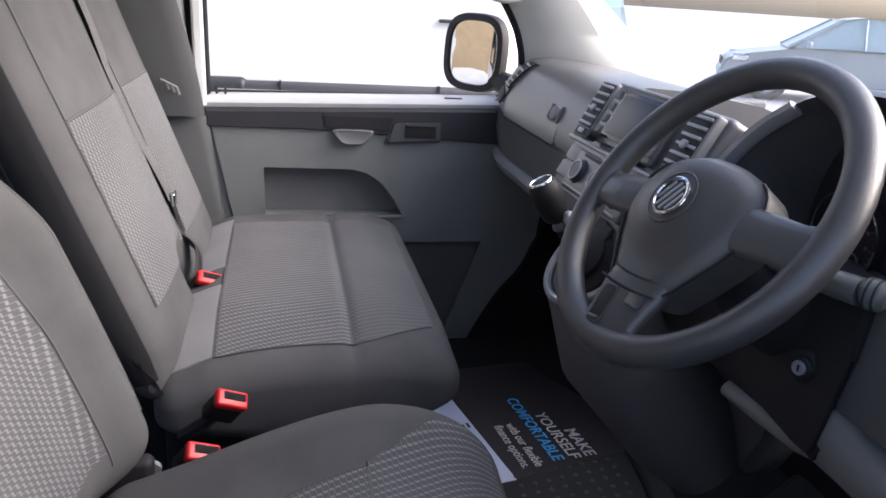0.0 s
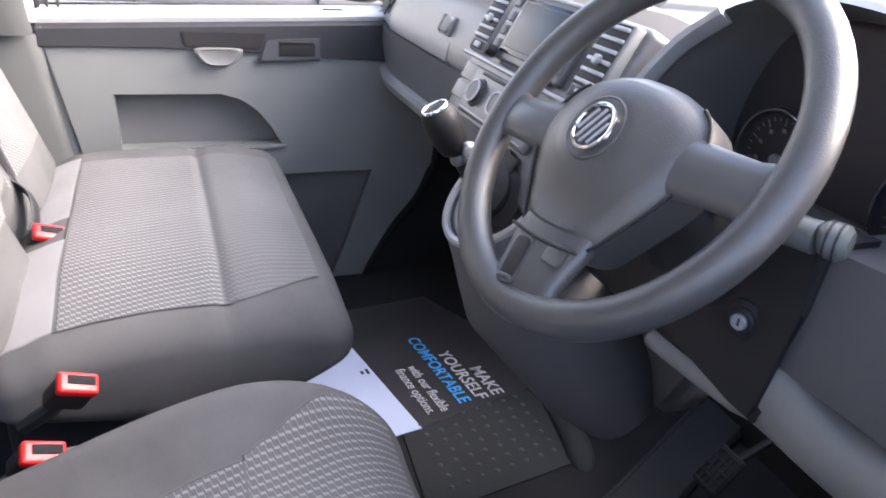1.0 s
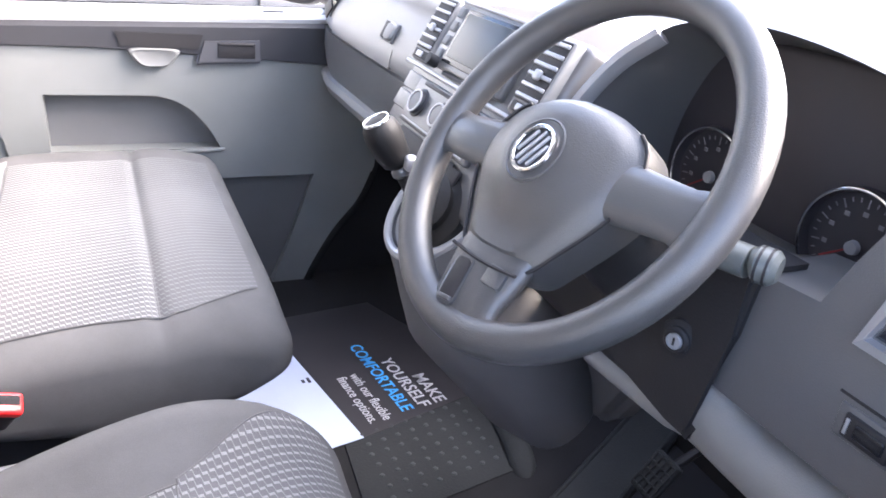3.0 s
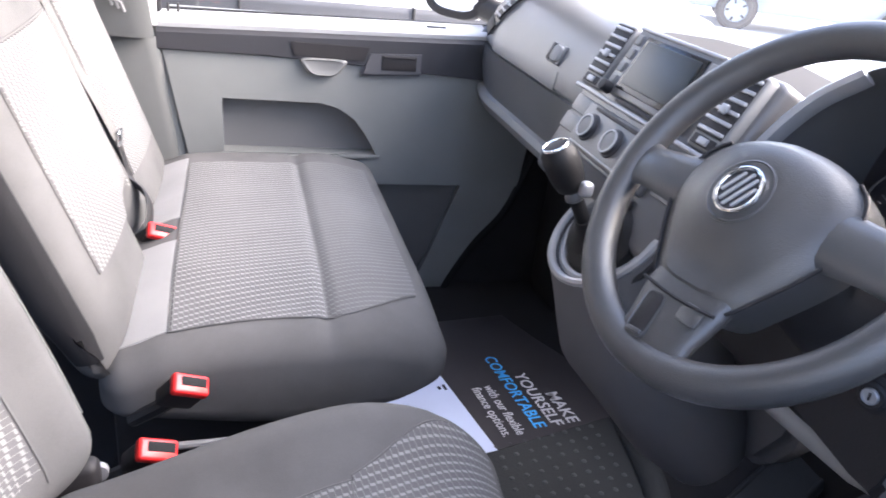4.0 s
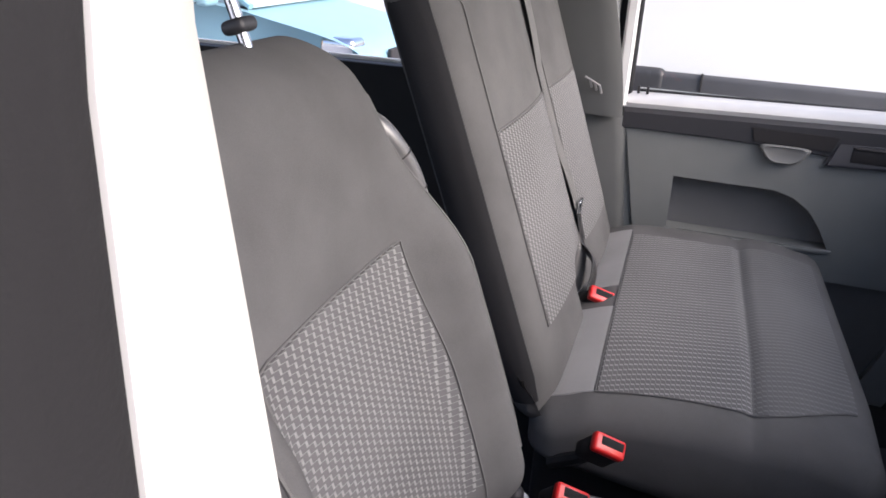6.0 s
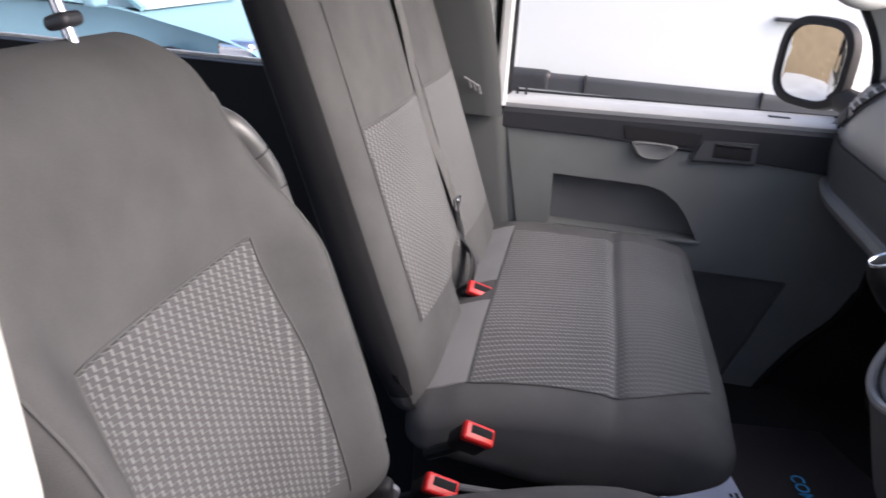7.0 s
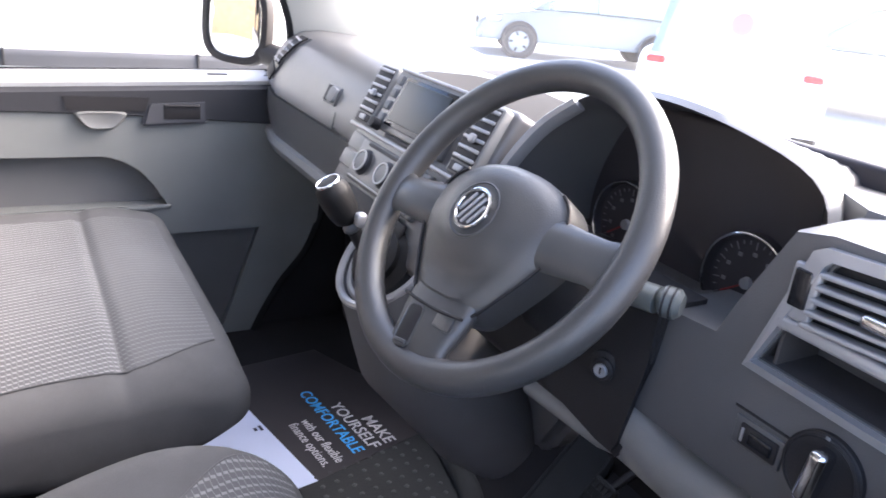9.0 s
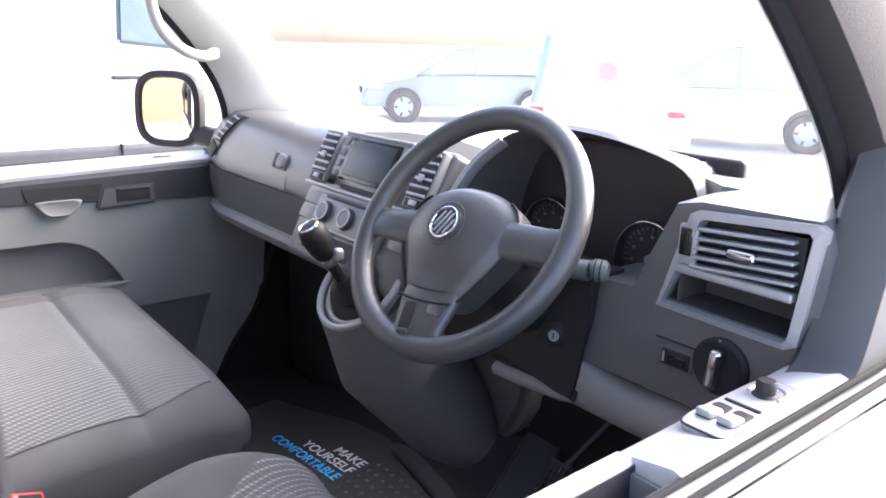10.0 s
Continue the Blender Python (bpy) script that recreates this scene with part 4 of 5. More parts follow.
stack = part("centre_fascia", rbox((0.43, 0.285, 0.22), 0.014, (0.0, 0.035, -0.112), 3, 3, fn=lambda x, y, z: (x * (1 - 0.05 * smooth(-0.1, 0.14, -y)), y, z - 0.012 * (x / 0.2) ** 2), mat4=MS), DASH, dash, "dark grey centre stack")
for s in (-1, 1):
    frame_v = part("centre_vent", sbox((0.066, 0.116, 0.022), (s * 0.172, 0.113, -0.010), 0.006), DASH_LOW, dash, "grey framed air vent")
    part("vent_well", sbox((0.056, 0.090, 0.003), (s * 0.172, 0.121, 0.0005), 0.001), BLACK, frame_v, "black vent opening")
    for i in range(6):
        part("slat", sbox((0.055, 0.0058, 0.004), (s * 0.172, 0.082 + 0.0155 * i, 0.0025), 0.0018), SILVER, frame_v)
    part("thumb_tab", sbox((0.014, 0.014, 0.007), (s * 0.172, 0.113, 0.006), 0.003), SILVER, frame_v)
    part("vent_wheel_slot", sbox((0.05, 0.014, 0.003), (s * 0.172, 0.066, 0.0005), 0.001), BLACK, frame_v)
    part("vent_wheel", sbox((0.022, 0.010, 0.005), (s * 0.172, 0.066, 0.002), 0.002), SILVER, frame_v)
for v in (0.022, -0.012):
    part("blank_button", sbox((0.060, 0.030, 0.012), (-0.163, v, -0.0135), 0.002), DASH, stack)
    part("blank_button", sbox((0.060, 0.030, 0.012), (0.163, v, -0.0135), 0.002), DASH, stack)
radio = part("radio", sbox((0.236, 0.112, 0.016), (-0.002, 0.116, -0.003), 0.006, 3), DASH, dash, "dark radio with a blank display")
part("bezel", sbox((0.172, 0.09, 0.004), (0.002, 0.117, 0.005), 0.0019), GLOSS, radio)
part("screen", sbox((0.152, 0.074, 0.003), (0.002, 0.118, 0.0075), 0.0012), SCREEN, radio, "unlit display glass")
for s in (-1, 1):
    for i in range(4):
        part("radio_button", sbox((0.016, 0.017, 0.005), (s * 0.103, 0.081 + 0.0235 * i, 0.006), 0.002), DASH_LOW, radio)
part("radio_knob", lathe([(0, 0.018), (0.009, 0.017), (0.01, 0.0), (0, 0)], MS @ Matrix.Translation((-0.098, 0.066, 0.004)), 20), BLACK, radio)
part("top_line", sbox((0.236, 0.006, 0.006), (-0.002, 0.171, 0.004), 0.0025), SILVER, stack, "satin trim line")
part("mid_line", sbox((0.41, 0.007, 0.007), (0, 0.048, 0.001), 0.003), SILVER, stack, "satin trim line")
part("slot", sbox((0.15, 0.007, 0.004), (0.01, 0.057, 0.002), 0.0015), BLACK, stack)
hv = part("heater_panel", sbox((0.25, 0.078, 0.012), (0, -0.002, -0.004), 0.005, 3), DASH, dash, "grey heater control panel")
part("heater_slot", sbox((0.19, 0.006, 0.003), (0, 0.030, 0.003), 0.001), BLACK, hv)
for x in (-0.084, 0.0, 0.084):
    k = part("heater_knob", lathe([(0.024, 0.0), (0.0235, 0.002), (0.0205, 0.003), (0.0198, 0.008), (0.0165, 0.009), (0.0, 0.009)], MS @ Matrix.Translation((x, -0.002, 0.002)), 28), TRIM_DARK, hv)
    part("knob_ring", lathe([(0.0195, 0.0075), (0.0192, 0.0104), (0.0162, 0.0104), (0.0160, 0.0085)], MS @ Matrix.Translation((x, -0.002, 0.002)), 28), SILVER, k)
    part("knob_cap", lathe([(0.0155, 0.0088), (0.0140, 0.0094), (0, 0.0098)], MS @ Matrix.Translation((x, -0.002, 0.002)), 24), DASH_LOW, k)
part("heater_line", sbox((0.225, 0.003, 0.004), (0, -0.034, 0.003), 0.0012), SILVER, hv, "satin trim line")
part("heater_recess", sbox((0.20, 0.010, 0.003), (0, -0.050, -0.001), 0.001), BLACK, stack)
part("lower_shelf", sbox((0.25, 0.035, 0.006), (0, -0.066, -0.002), 0.0025), BLACK, stack)

# instrument hood and cluster
arch = curve_points([(y, z, 0) for y, z in ((-0.635, 1.215), (-0.632, 1.30), (-0.60, 1.378), (-0.53, 1.41), (-0.44, 1.42), (-0.35, 1.412), (-0.285, 1.385), (-0.245, 1.32), (-0.225, 1.25), (-0.225, 1.20))], 5)
secs = []
cy, cz = -0.43, 1.25
for p in arch:
    y, z = p.x, p.y
    xf = 0.575 + 0.085 * smooth(1.22, 1.42, z)
    oy, oz = y + (y - cy) * 0.05, z + (z - cz) * 0.06
    iy, iz = cy + (y - cy) * 0.93, cz + (z - cz) * 0.9
    fl = -0.066 * smooth(0.47, 0.635, -y)
    iy += 0.3 * fl
    secs.append([(xf + 0.008, y + fl + (y - cy) * 0.01, z + (z - cz) * 0.015), (xf, y + fl + (y - cy) * 0.025, z + (z - cz) * 0.03), (xf + 0.012, oy + fl, oz), (0.80, oy, min(oz, 1.39)), (1.0, oy, 1.30), (0.90, iy, min(iz, 1.29)), (0.765, iy, iz)])
part("instrument_hood", loft(secs, closed=True), DASH, dash, "dark grey instrument hood")
clus = part("instrument_face", rbox((0.02, 0.46, 0.26), 0.008, (0.770, -0.44, 1.27), 2, 2), DIAL_VEILED, dash, "unlit black instrument cluster, lifted for lens veil")
MG0 = Matrix(((0, 0, -1, 0), (-1, 0, 0, 0), (0, 1, 0, 0), (0, 0, 0, 1)))
for gy in (-0.325, -0.537):
    MG = Matrix.Translation((0.757, gy, 1.226)) @ MG0
    gauge = part("gauge", lathe([(0, 0.0), (0.058, 0.0), (0.06, 0.012), (0.063, 0.012), (0.064, 0)], MG, 40), DIAL_VEILED, clus)
    part("gauge_ring", tube([MG @ Vector((0.0615 * math.cos(t), 0.0615 * math.sin(t), 0.012)) for t in (2 * math.pi * i / 40 for i in range(40))], 0.0018, 6, closed=True), CHROME, gauge)
    bm = bmesh.new()
    for i in range(25):
        t = radians(225 - 270 * i / 24)
        ln = 0.010 if i % 3 == 0 else 0.005
        box((ln, 0.0016, 0.001), (0.052 - ln / 2, 0, 0.002), 0.0004, bm, MG @ Matrix.Rotation(t, 4, "Z"))
    part("scale_marks", bm, DIAL_INK, gauge, smooth=False)
    bm = bmesh.new()
    for i in range(9):
        t = radians(225 - 270 * i / 8)
        box((0.006, 0.005, 0.001), (0.036 * math.cos(t), 0.036 * math.sin(t), 0.002), 0.0004, bm, MG)
    part("scale_bars", bm, DIAL_INK, gauge, smooth=False)
    part("needle", box((0.04, 0.002, 0.002), (0.02, 0, 0.006), 0.0006, mat4=MG @ Matrix.Rotation(radians(215), 4, "Z")), DIALRED, gauge)
    part("needle_cap", lathe([(0.008, 0.003), (0.007, 0.009), (0, 0.009)], MG, 20), SILVER, gauge)
    for sx in (0.016, ):
        part("small_gauge", tube([MG @ Vector((sx + 0.014 * math.cos(t), -0.034 + 0.014 * math.sin(t), 0.004)) for t in (2 * math.pi * i / 24 for i in range(24))], 0.0012, 6, closed=True), SILVER, gauge)
# shelf under the cluster and the face beside it
part("cluster_shelf", rbox((0.24, 0.42, 0.02), 0.008, (0.69, -0.43, 1.185), 2, 2), DASH, dash)
part("column_surround", rbox((0.10, 0.32, 0.16), 0.03, (0.612, -0.36, 1.12), 4, 2), BLACK, dash)
hy = curve_points([(0.588, -0.222, 1.235), (0.60, -0.232, 1.29), (0.628, -0.258, 1.35), (0.655, -0.295, 1.392)], 6)
part("hood_trim", tube(hy, 0.014, 8, flat=0.6, up=(0, 1, 0)), SILVER, dash, "satin trim beside the instrument hood")
right = [(1.10, 1.22), (1.09, 1.28), (0.85, 1.365), (0.70, 1.384), (0.66, 1.380), (0.645, 1.36), (0.645, 1.13), (0.66, 1.11), (0.9, 1.10)]
face_o = [(-0.664, 1.29), (-0.648, 1.248), (-0.57, 1.242), (-0.57, 1.112), (-0.78, 1.112), (-0.886, 1.112), (-0.888, 1.24), (-0.888, 1.345), (-0.875, 1.379), (-0.735, 1.376), (-0.700, 1.368)]
face_h = [(-0.714, 1.280), (-0.7005, 1.2475), (-0.700, 1.246), (-0.701, 1.2459), (-0.775, 1.2438), (-0.853, 1.242), (-0.859, 1.247), (-0.871, 1.359), (-0.866, 1.364), (-0.746, 1.355), (-0.742, 1.350)]
part("driver_face", loft([[(0.68, y, z + (0.006 if z > 1.3 else 0)) for y, z in face_o], [(0.572, y, z) for y, z in face_o], [(0.566, y * 0.965 + q * 0.035, z * 0.965 + w * 0.035) for (y, z), (q, w) in zip(face_o, face_h)], [(0.566, y, z) for y, z in face_h], [(0.570, y, z) for y, z in face_h]], closed=True, caps=False), DASH, dash, "dark grey face with an open cubby")
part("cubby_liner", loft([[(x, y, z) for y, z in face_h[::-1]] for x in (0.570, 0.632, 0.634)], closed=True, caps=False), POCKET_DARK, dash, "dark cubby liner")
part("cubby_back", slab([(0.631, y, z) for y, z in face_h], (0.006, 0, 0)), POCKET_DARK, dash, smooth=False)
part("driver_side_body", loft([[(x, y + (0.07 if i == 0 and x > 0.68 else 0.0), z - 0.02 * smooth(0.8, 0.89, -y)) for x, z in right] for i, y in enumerate([-0.702 - 0.18 * i / 6 for i in range(7)])], closed=True), DASH, dash)
# vent and cubby frame
fr = part("vent_frame", bmesh.new(), SILVER, dash, "satin silver frame round vent and cubby")
bm = bmesh.new()
fo = [(-0.690, 1.236), (-0.858, 1.232), (-0.872, 1.24), (-0.885, 1.37), (-0.875, 1.376), (-0.735, 1.366), (-0.725, 1.36)]
fi = [(-0.698, 1.244), (-0.855, 1.240), (-0.861, 1.245), (-0.873, 1.361), (-0.868, 1.366), (-0.744, 1.357), (-0.739, 1.352)]
loft([[(0.572, y, z) for y, z in fo], [(0.558, y, z) for y, z in fo], [(0.556, y, z) for y, z in fi], [(0.572, y, z) for y, z in fi]], bm=bm, closed=True, caps=False)
bm.transform(Matrix.Translation(-origin(fr)))
bmesh.ops.recalc_face_normals(bm, faces=bm.faces)
bm.to_mesh(fr.data)
bm.free()
part("cubby_roof", box((0.058, 0.148, 0.005), (0.597, -0.785, 1.289), 0.001), BLACK, fr)
# Dark plate added to stop light leaking past the liner's inner end.
part("cubby_light_stop", box((0.060, 0.004, 0.060), (0.602, -0.7115, 1.262), 0.001), POCKET_DARK, fr)
part("panel_gap", box((0.002, 0.062, 0.0022), (0.5655, -0.722, 1.193), 0.0005), BLACK, fr)
part("panel_gap", box((0.002, 0.05, 0.0022), (0.5655, -0.857, 1.158), 0.0005), BLACK, fr)
part("cross_bar", rbox((0.014, 0.15, 0.012), 0.004, (0.563, -0.785, 1.291), 2, 1), SILVER, fr)
part("vent_well", box((0.004, 0.128, 0.064), (0.573, -0.797, 1.325), 0.001), BLACK, fr)
for i in range(5):
    bm = rbox((0.014, 0.128 - 0.003 * i, 0.0045), 0.002, (0, 0, 0), 2, 1)
    bm.transform(Matrix.Translation((0.559, -0.797, 1.303 + 0.0115 * i)) @ Matrix.Rotation(radians(-4), 4, "X"))
    part("slat", bm, SILVER, fr)
part("thumb_tab", rbox((0.012, 0.034, 0.011), 0.004, (0.551, -0.80, 1.327), 2, 1), CHROME, fr)
bp_ = part("button_panel", rbox((0.008, 0.026, 0.05), 0.003, (0.562, -0.725, 1.322), 2, 1), SILVER, fr)
part("button", rbox((0.006, 0.016, 0.034), 0.002, (0.558, -0.724, 1.326), 2, 1), GLOSS, bp_)
# light switch and dimmer wheel
ML = Matrix.Translation((0.566, -0.785, 1.184)) @ MG0
ls = part("light_switch", lathe([(0.036, 0.0), (0.036, 0.005), (0.031, 0.008), (0.027, 0.006), (0.0, 0.006)], ML, 40), BLACK, dash, "black rotary light switch")
part("switch_ring", tube([ML @ Vector((0.0335 * math.cos(t), 0.0335 * math.sin(t), 0.007)) for t in (2 * math.pi * i / 36 for i in range(36))], 0.0015, 6, closed=True), BLACK, ls)
part("switch_grip", rbox((0.016, 0.052, 0.022), 0.006, (0, 0, 0.014), 3, 2, mat4=ML @ Matrix.Rotation(radians(-6), 4, "Z")), CHROME, ls, "chrome grip bar")
part("light_symbol", box((0.004, 0.003, 0.001), (-0.0012, 0.034, 0.0085), 0.0003, mat4=ML), DASH_LOW, ls)
dm = part("dimmer_panel", rbox((0.004, 0.052, 0.030), 0.0015, (0.5652, -0.722, 1.172), 2, 1), DASH, dash)
part("dimmer_well", rbox((0.004, 0.040, 0.021), 0.0015, (0.5625, -0.724, 1.172), 2, 1), BLACK, dm)
part("dimmer_wheel", rbox((0.006, 0.026, 0.013), 0.0025, (0.5615, -0.727, 1.172), 2, 2), GLOSS, dm)
part("dimmer_mark", box((0.002, 0.003, 0.014), (0.5600, -0.708, 1.172), 0.0006), SILVER, dm)
# pale lower trim under the driver side
secs = []
for y, zt, zb in ((-0.39, 1.05, 1.02), (-0.46, 1.058, 1.024), (-0.53, 1.064, 1.03), (-0.545, 1.09, 1.032), (-0.553, 1.134, 1.032), (-0.565, 1.130, 1.032), (-0.585, 1.118, 1.032), (-0.61, 1.106, 1.032), (-0.64, 1.100, 1.032), (-0.69, 1.102, 1.032), (-0.74, 1.106, 1.032), (-0.81, 1.110, 1.033), (-0.885, 1.112, 1.034)):
    roll = [(0.590 - 0.030 * math.sin(t) ** 0.8, y, (zt + zb) / 2 + (zt - zb) / 2 * math.cos(t)) for t in (math.pi * i / 9 for i in range(1, 9))]
    secs.append([(0.60, y, zt + 0.004), (0.586, y, zt)] + roll + [(0.600, y, zb), (0.66, y, zb - 0.01), (0.66, y, zt)])
part("lower_trim", loft(secs, closed=True), DASH_LOW, dash, "pale grey lower trim")

# console below the stack with the gear pod
con = thing("gear_console", (0.6, -0.1, 0.8), "grey plastic gear console hanging below the dashboard", "console")
NP = Vector((-0.72, 0.0, 0.694))
MP = Matrix(((0, NP.z, NP.x, 0), (-1, 0, 0, 0), (0, -NP.x, NP.z, 0), (0, 0, 0, 1)))
MP = Matrix.Translation((0.492, -0.10, 1.118)) @ MP
secs = []
for c, rx, ry, tilt in (((0.492, -0.10, 1.118), 0.100, 0.097, 46), ((0.510, -0.10, 1.072), 0.106, 0.103, 50), ((0.53, -0.102, 1.02), 0.110, 0.107, 48), ((0.55, -0.105, 0.975), 0.116, 0.112, 46), ((0.61, -0.12, 0.905), 0.118, 0.11, 40), ((0.67, -0.14, 0.82), 0.105, 0.10, 36), ((0.715, -0.155, 0.755), 0.075, 0.07, 40), ((0.73, -0.16, 0.742), 0.03, 0.03, 45), ((0.73, -0.16, 0.741), 0.001, 0.001, 45)):
    T = Matrix.Translation(c) @ Matrix.Rotation(radians(-tilt), 4, "Y")
    secs.append([T @ Vector((ry * math.copysign(abs(math.sin(t)) ** 0.85, math.sin(t)), rx * math.copysign(abs(math.cos(t)) ** 0.85, math.cos(t)), 0)) for t in (2 * math.pi * i / 32 for i in range(32))])
part("body", loft(secs, closed=True, caps=False), CONSOLE, con)
for rr, zz, mt in ((0.097, 0.0, PODRING), (0.083, -0.010, PODRING), (0.099, -0.018, BLACK)):
    part("pod_ring", tube([MP @ Vector((rr * math.cos(t), 0.98 * rr * math.sin(t), zz)) for t in (2 * math.pi * i / 40 for i in range(40))], 0.0065, 8, closed=True), mt, con, "grey pod ring" if mt is PODRING else "")
part("pod_bowl", lathe([(0.095, 0.002), (0.086, -0.008), (0.07, -0.016), (0.04, -0.01), (0.0, -0.008)], MP, 32), BLACK, con, "black pod bowl")
# knee panel towards the column
kp = [(-0.06, 1.05), (-0.36, 1.05), (-0.345, 0.99), (-0.32, 0.885), (-0.25, 0.785), (-0.20, 0.752), (-0.15, 0.745), (-0.08, 0.82)]
bm = slab([(0.665 + 0.10 * (1.05 - z) / 0.33, y, z) for y, z in kp], (0.07, 0, 0.0))
bmesh.ops.bevel(bm, geom=bm.edges[:], offset=0.018, segments=3, affect="EDGES")
part("knee_panel", bm, CONSOLE, con)

gear = thing("gear_lever", (0.46, -0.11, 1.06), "black gear lever with a chrome-ringed knob", "gear lever")
K0, K1 = Vector((0.384, -0.106, 1.243)), Vector((0.428, -0.112, 1.165))
ax = (K0 - K1).normalized()
MK = Matrix.Translation(K1) @ ax.to_track_quat("Z", "Y").to_matrix().to_4x4()
part("boot", tube([(0.494, -0.102, 1.102), (0.486, -0.103, 1.110), (0.480, -0.104, 1.115), (0.473, -0.106, 1.119), (0.465, -0.108, 1.124), (0.457, -0.109, 1.131), (0.448, -0.11, 1.142)], [0.066, 0.058, 0.060, 0.042, 0.044, 0.024, 0.017], 24), LEVER, gear, "black leather boot")
part("shaft", tube([(0.452, -0.11, 1.125), K1 + ax * 0.03], 0.0105, 12), LEVER, gear)
part("knob", lathe([(0.0, 0.018), (0.013, 0.019), (0.019, 0.024), (0.023, 0.038), (0.025, 0.055), (0.0255, 0.068), (0.0235, 0.08), (0.0185, 0.0875), (0, 0.088)], MK, 28), LEVER, gear)
part("knob_ring", lathe([(0.0190, 0.0868), (0.0188, 0.0893), (0.0180, 0.0905), (0.0170, 0.0905), (0.0162, 0.0888)], MK, 28), CHROME, gear, "chrome ring")
part("knob_cap", lathe([(0.0165, 0.0882), (0.012, 0.0895), (0, 0.090)], MK, 24), LEVER, gear)
part("collar", lathe([(0.010, 0.003), (0.0135, 0.006), (0.0135, 0.012), (0.010, 0.017)], MK, 24), DASH, gear)
part("reverse_ring", rbox((0.018, 0.018, 0.022), 0.007, K1 + ax * 0.03 + Vector((0.014, -0.022, 0.0)), 3, 2), SILVER, gear, "satin reverse catch")

# ---------------------------------------------------------------- steering column and wheel
col = thing("steering_column", (0.6, -0.455, 1.15), "black steering column shroud with ignition lock and stalk", "steering column")
part("shroud", tube([(0.490, -0.455, 1.250), (0.495, -0.455, 1.246), (0.53, -0.455, 1.222), (0.60, -0.455, 1.172), (0.66, -0.455, 1.13)], [0.025, 0.045, 0.06, 0.066, 0.066], 20), BLACK, col)
bpoly = [(-0.595, 1.25), (-0.588, 1.18), (-0.569, 1.105), (-0.575, 1.067), (-0.566, 1.047), (-0.538, 1.054), (-0.44, 1.063), (-0.39, 1.10), (-0.40, 1.25)]
bm = slab([(0.555, y, z) for y, z in bpoly], (0.06, 0, 0))
bmesh.ops.bevel(bm, geom=[e for e in bm.edges if all(v.co.x < 0.556 for v in e.verts)], offset=0.006, segments=2, affect="EDGES")
part("lock_panel", bm, BLACK, col)
MI = Matrix.Translation((0.556, -0.531, 1.145)) @ Matrix.Rotation(radians(18), 4, "Z") @ MG0
ign = part("ignition", lathe([(0.021, 0), (0.02, 0.004), (0.014, 0.006), (0.014, 0.009), (0.0115, 0.011), (0, 0.011)], MI, 28), BLACK, col)
part("lock_face", lathe([(0.0085, 0.0105), (0.0082, 0.0135), (0.0072, 0.0142), (0.0070, 0.0130), (0, 0.0130)], MI, 24), SILVER, ign, "satin lock face")
part("keyhole", box((0.0022, 0.008, 0.001), (0, 0, 0.0133), 0.0003, mat4=MI), BLACK, ign)
st = [(0.51, -0.50, 1.254), (0.522, -0.545, 1.257), (0.532, -0.575, 1.259), (0.539, -0.597, 1.26)]
stalk = part("stalk", tube(st, [0.008, 0.013, 0.0165, 0.0165], 14, flat=0.85), STALK, col, "grey wiper stalk")
part("stalk_end", tube([(0.539, -0.599, 1.261), (0.541, -0.603, 1.262), (0.547, -0.615, 1.262), (0.549, -0.619, 1.262)], [0.013, 0.0175, 0.017, 0.012], 14, flat=0.9), STALK, stalk)
for k in (0.0, 0.45):
    p = Vector((0.541, -0.604, 1.262)) * (1 - k) + Vector((0.549, -0.619, 1.262)) * k
    part("stalk_groove", tube([p, p + Vector((0.001, -0.0019, 0))], 0.0178, 14, flat=0.9), BLACK, stalk)

WC = Vector((0.446, -0.439, 1.2995))
WA = radians(36.2)
MW = Matrix(((0, math.sin(WA), -math.cos(WA), 0), (-1, 0, 0, 0), (0, math.cos(WA), math.sin(WA), 0), (0, 0, 0, 1)))
MW = Matrix.Translation(WC) @ Matrix.Rotation(radians(5), 4, "Z") @ MW
MW = MW @ Matrix.Rotation(radians(5.5), 4, "Z")  # turned slightly to the left
wheel = thing("steering_wheel", WC, "dark grey three-spoke steering wheel with a round chrome badge", "steering wheel")
part("rim", tube([MW @ Vector((0.1818 * math.cos(t), 0.1818 * math.sin(t), 0)) for t in (2 * math.pi * i / 64 for i in range(64))], 0.0180, 14, closed=True), WHEELMAT, wheel)


half = curve_points([(0, 0.068, 0), (0.048, 0.063, 0), (0.083, 0.047, 0), (0.098, 0.020, 0), (0.098, -0.010, 0), (0.086, -0.038, 0), (0.064, -0.073, 0), (0.048, -0.095, 0), (0.024, -0.103, 0), (0, -0.104, 0)], 3)
half = [p - Vector((0, 0.012, 0)) for p in half]
cover = [(p.x, p.y) for p in half] + [(-p.x, p.y) for p in half[-2:0:-1]]


def cover_height(x, y, f):
    """A dome round the badge that flattens into the neck above the lower spoke."""
    edge = 0.004 + 0.011 * smooth(1.0, 0.8, f)
    dome = smooth(0.092, 0.03, math.hypot(x, (y + 0.008) * (1.0 if y > -0.008 else 1.12)))
    neck = 0.006 * smooth(0.085, 0.115, -y)
    return edge + 0.019 * dome + neck * smooth(1.0, 0.8, f)


